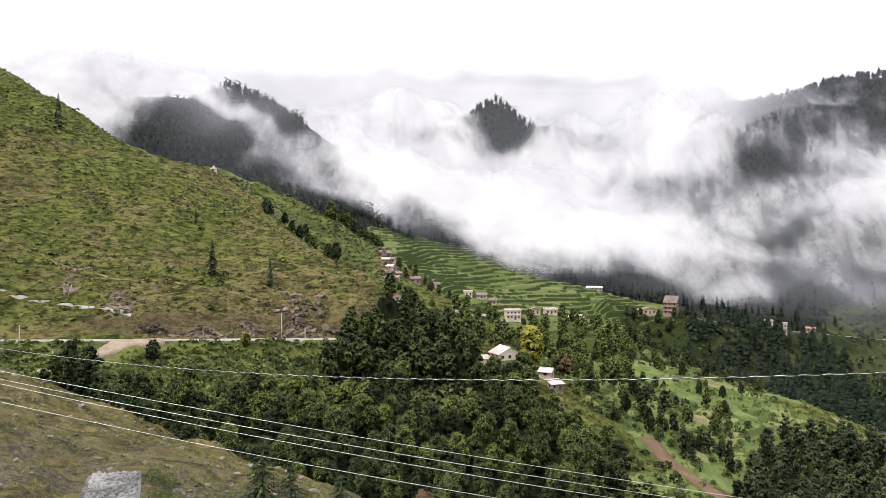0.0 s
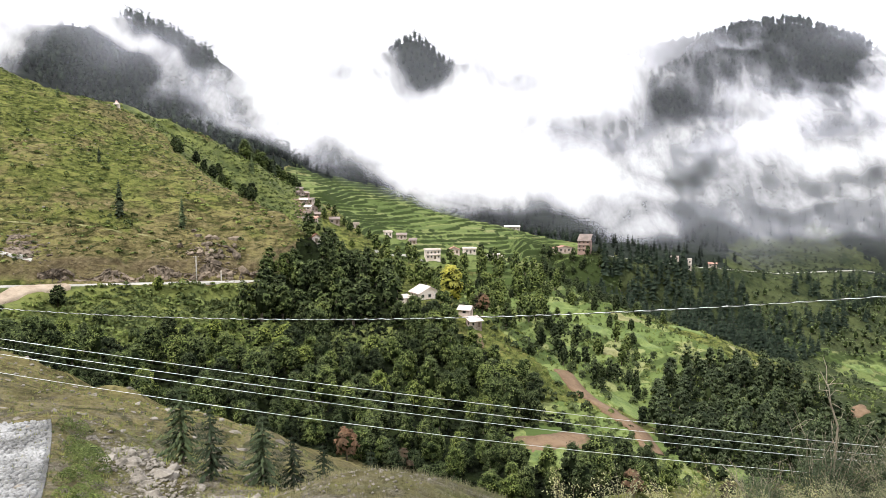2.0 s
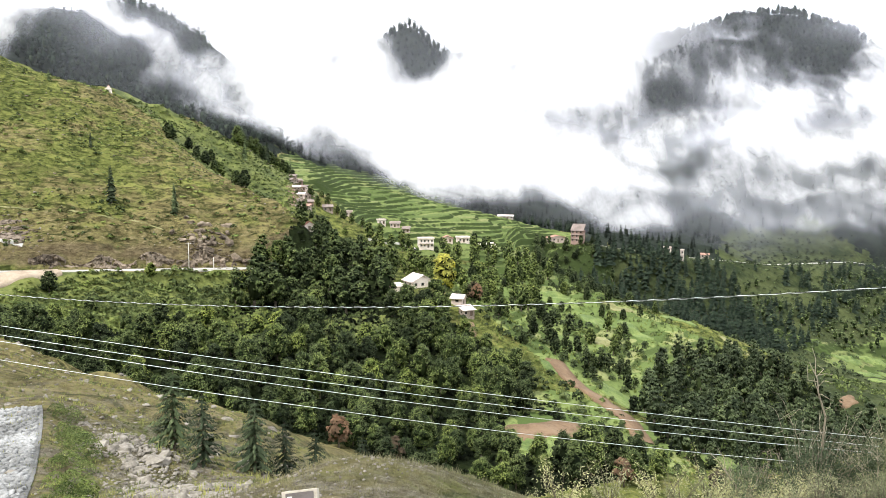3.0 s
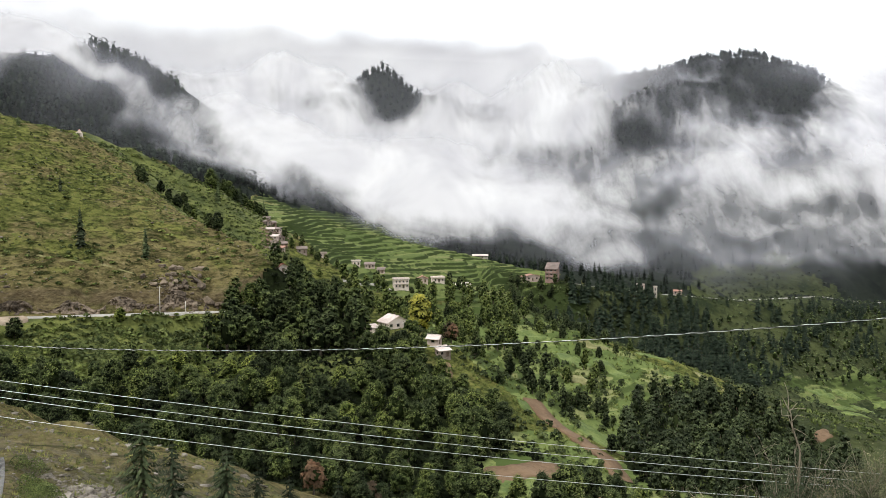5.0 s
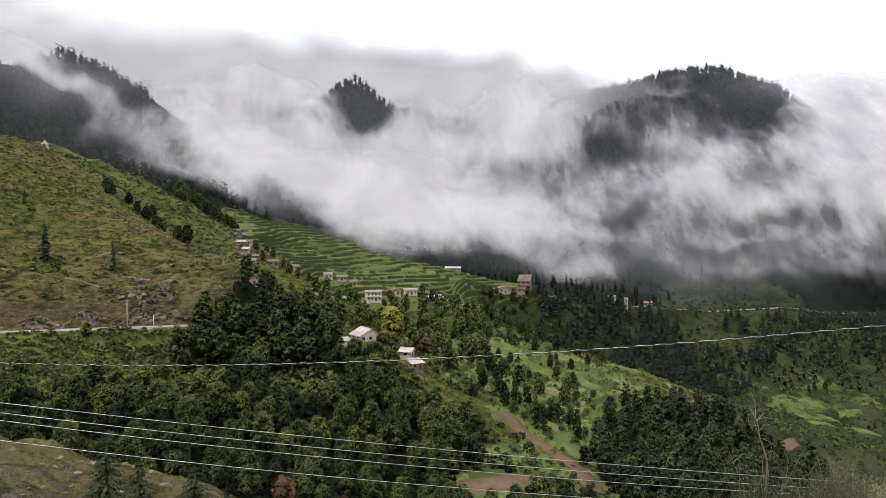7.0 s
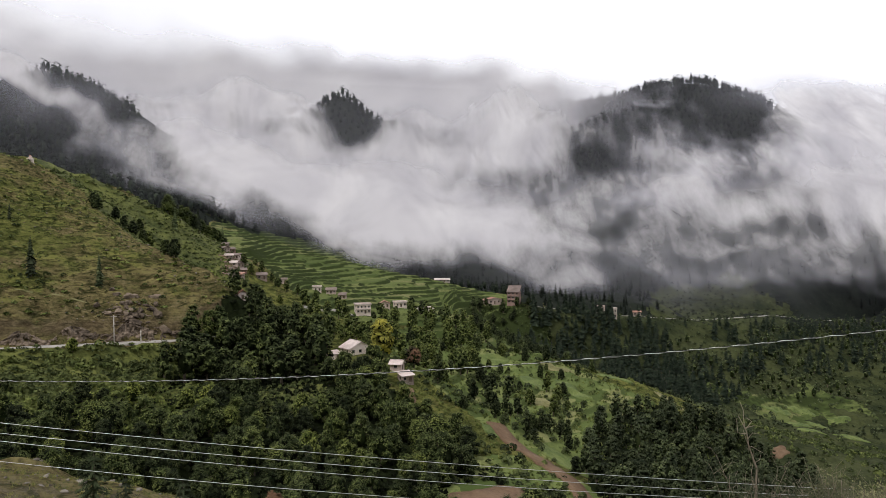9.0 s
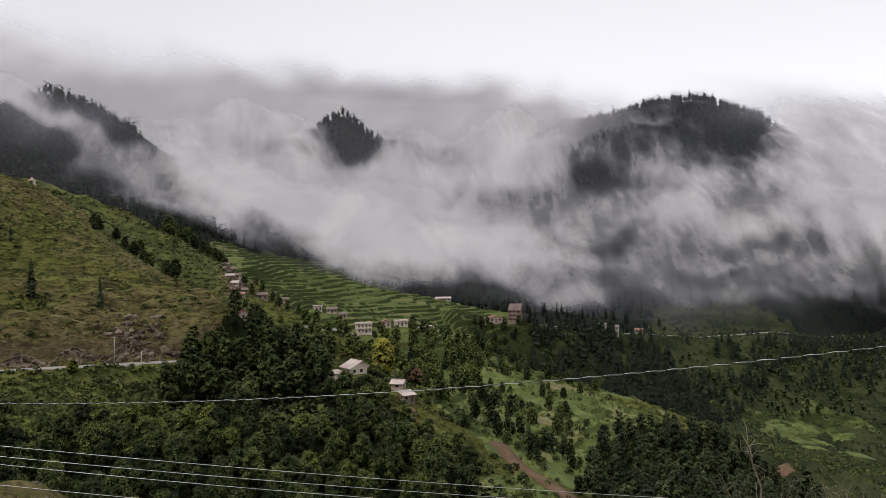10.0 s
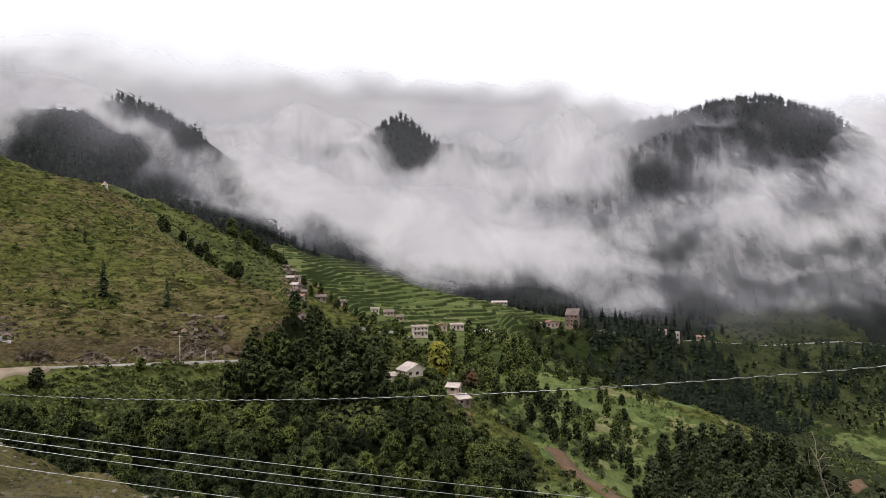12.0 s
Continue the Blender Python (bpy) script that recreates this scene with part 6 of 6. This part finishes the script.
for x, y in scatter(rng, UNDER_ROAD, 13.0, 300, SIDE_ROAD):
    set_tree(OAKS[rng.choice((3, 4, 5))], x, y, rng.uniform(0.4, 0.7))


# ---- near bush with bare twigs, and the weeds on the bank ----
def near_bush(x, y, r, h, seed, label, leaf=LEAF_BUSH, dry=40):
    g = ground_at(x, y)
    q = np.random.RandomState(seed)
    ob = thing("bush", pose(x, y, g), label, "bush", "bushes of the near bank")
    stems, leaves, twigs = [], [], []
    pale = leaf is WEED_LEAF
    for k in range(46):
        a, lean = q.uniform(0, 6.28), q.uniform(0.1, 1.0)
        tip = np.array([math.cos(a) * r * lean, math.sin(a) * r * lean, h * q.uniform(0.55, 1.0) * (1 - 0.35 * lean ** 2)])
        mid = tip * (0.45, 0.45, 0.6) + q.normal(0, 0.06, 3)
        stems.append(tube([(0, 0, -0.2), mid, tip], [0.03, 0.014, 0.004], 5))
        n = 420 if pale else 460
        t = q.uniform(0.3, 1.05, (n, 1))
        where = mid + (tip - mid) * t + q.normal(0, 0.15, (n, 3))
        out = where - (0, 0, h * 0.4)
        out /= np.linalg.norm(out, axis=1)[:, None]
        leaves.append(leaf_patches(q, where, out, 0.0155 if pale else 0.017, 0.6, 0.26 if pale else 0.4))
    # bare dry twigs stand out past the leaves
    for k in range(dry):
        a, s = q.uniform(0, 6.28), q.uniform(0.9, 1.3)
        tip = np.array([math.cos(a) * r * s * 0.8, math.sin(a) * r * s * 0.8, h * q.uniform(0.5, 1.08)])
        mid = tip * (0.5, 0.5, 0.7) + q.normal(0, 0.08, 3)
        twigs.append(tube([(0, 0, 0.1), mid, tip], [0.006, 0.0035, 0.0015], 4))
        for _ in range(4):
            s = mid + (tip - mid) * q.rand()
            e = s + q.normal(0, 0.13, 3) + (0, 0, 0.06)
            twigs.append(tube([s, (s + e) / 2 + q.normal(0, 0.03, 3), e], [0.003, 0.002, 0.001], 3))
    for nm, pieces, m in (("branchwork", stems, TWIG), ("twigwork", twigs, TWIG), ("foliage", leaves, leaf)):
        if pieces:
            c = new(nm, mesh_of(nm, *joined(pieces), [m]))
            c.parent = ob
    return ob


def bare_shoot(x, y, base, points, seed):
    """A dead branching shoot standing out of the bush."""
    q = np.random.RandomState(seed)
    pts = [np.array(p, float) for p in points]
    pieces = [tube(pts, np.linspace(0.017, 0.005, len(pts)), 6)]
    for a, b in zip(pts, pts[1:]):
        for _ in range(3):
            s = a + (b - a) * q.rand()
            e = s + q.normal(0, 0.1, 3) + (0, 0, 0.14)
            pieces.append(tube([s, (s + e) / 2 + q.normal(0, 0.04, 3), e], [0.006, 0.004, 0.002], 4))
    ob = new("bare_shoot", mesh_of("bare_shoot", *joined(pieces), [TWIG]))
    ob.matrix_world = pose(x, y, base)
    return tagged(ob, "bare dead shoot with pale twigs standing in the bush", "dead branch", "dead shoots of the near bank")


def weed(seed, tall, leafy):
    q = np.random.RandomState(seed)
    stalks, leaves = [], []
    for _ in range(11):
        a, l = q.uniform(0, 6.28), tall * q.uniform(0.6, 1.0)
        tip = np.array([math.cos(a) * 0.4 * l, math.sin(a) * 0.4 * l, l])
        mid = tip * (0.35, 0.35, 0.6)
        stalks.append(tube([(0, 0, -0.1), mid, tip], [0.005, 0.004, 0.0015], 4))
        n = leafy
        t = q.uniform(0.1, 1.0, (n, 1))
        where = mid + (tip - mid) * t + q.normal(0, 0.035, (n, 3))
        leaves.append(leaf_patches(q, where, q.normal(0, 1, (n, 3)) + (0, 0, 1), 0.0145, 0.6, 0.28))
    return joined(stalks), joined(leaves)


near_bush(6.58, 9.05, 0.62, 2.1, 5, "grey-green bush with pale dry twigs on the near bank")
near_bush(7.2, 8.6, 0.55, 1.3, 6, "low green bush on the near bank")
near_bush(5.9, 9.6, 0.4, 1.75, 7, "thin bush with many bare twigs on the near bank", dry=70)
near_bush(7.5, 8.5, 0.7, 1.5, 8, "pale yellow-green shrub on the near bank", WEED_LEAF, 14)
near_bush(8.3, 9.3, 0.8, 1.8, 9, "tall pale yellow shrub on the near bank", WEED_LEAF, 14)
bare_shoot(6.65, 9.0, -5.45, [(0, 0, 0.6), (-0.03, 0, 1.6), (0.0, 0, 2.1), (-0.12, 0.02, 2.45), (-0.16, 0, 2.65), (-0.3, 0, 2.9)], 2)
bare_shoot(5.9, 9.6, -5.9, [(0, 0, 0.4), (-0.2, 0, 1.3), (-0.55, 0, 1.75)], 4)
WEEDS = [tree_thing("weed", weed(200 + i, 0.75, 60), WEED_LEAF, "pale yellow-green weed with dry stalks on the bank", "weed", "foliage") for i in range(4)]
for i, o in enumerate(WEEDS):
    tagged(o, group="weeds of the near bank")
    o.matrix_world = pose(2.0 + 0.5 * i, 6.4, ground_at(2.0 + 0.5 * i, 6.4))
for k in range(90):
    x = rng.uniform(1.3, 8.2)
    y = rng.uniform(6.0, 7.6) - 0.05 * x
    s = rng.uniform(0.35, 0.8) + 0.3 * max(0.0, (x - 5) / 3)
    copy_thing(WEEDS[k % 4], pose(x, y, ground_at(x, y), 0, 0, rng.uniform(0, 360)) @ Matrix.Diagonal((s, s, s, 1)))
for k in range(26):
    x, y, s = rng.uniform(7.0, 9.2), rng.uniform(8.0, 9.4), rng.uniform(1.0, 1.7)
    copy_thing(WEEDS[k % 4], pose(x, y, ground_at(x, y), 0, 0, rng.uniform(0, 360)) @ Matrix.Diagonal((s, s, s, 1)))
v, f, ix = grow(rng, scatter(rng, [(-24.5, 59), (-21.8, 57), (-16.9, 46.5), (-12, 32), (-10.5, 27), (-13, 28), (-14.6, 34), (-18.2, 44), (-22, 54)], 0.75, 1500), FINE_SHRUBS, 0.4, 1.0)
tagged(new("near_scrub", mesh_of("near_scrub", v, f, [LEAF, LEAF], ix)), "yellow-green scrub between the ramp and the path", "bushes", kind="stuff")
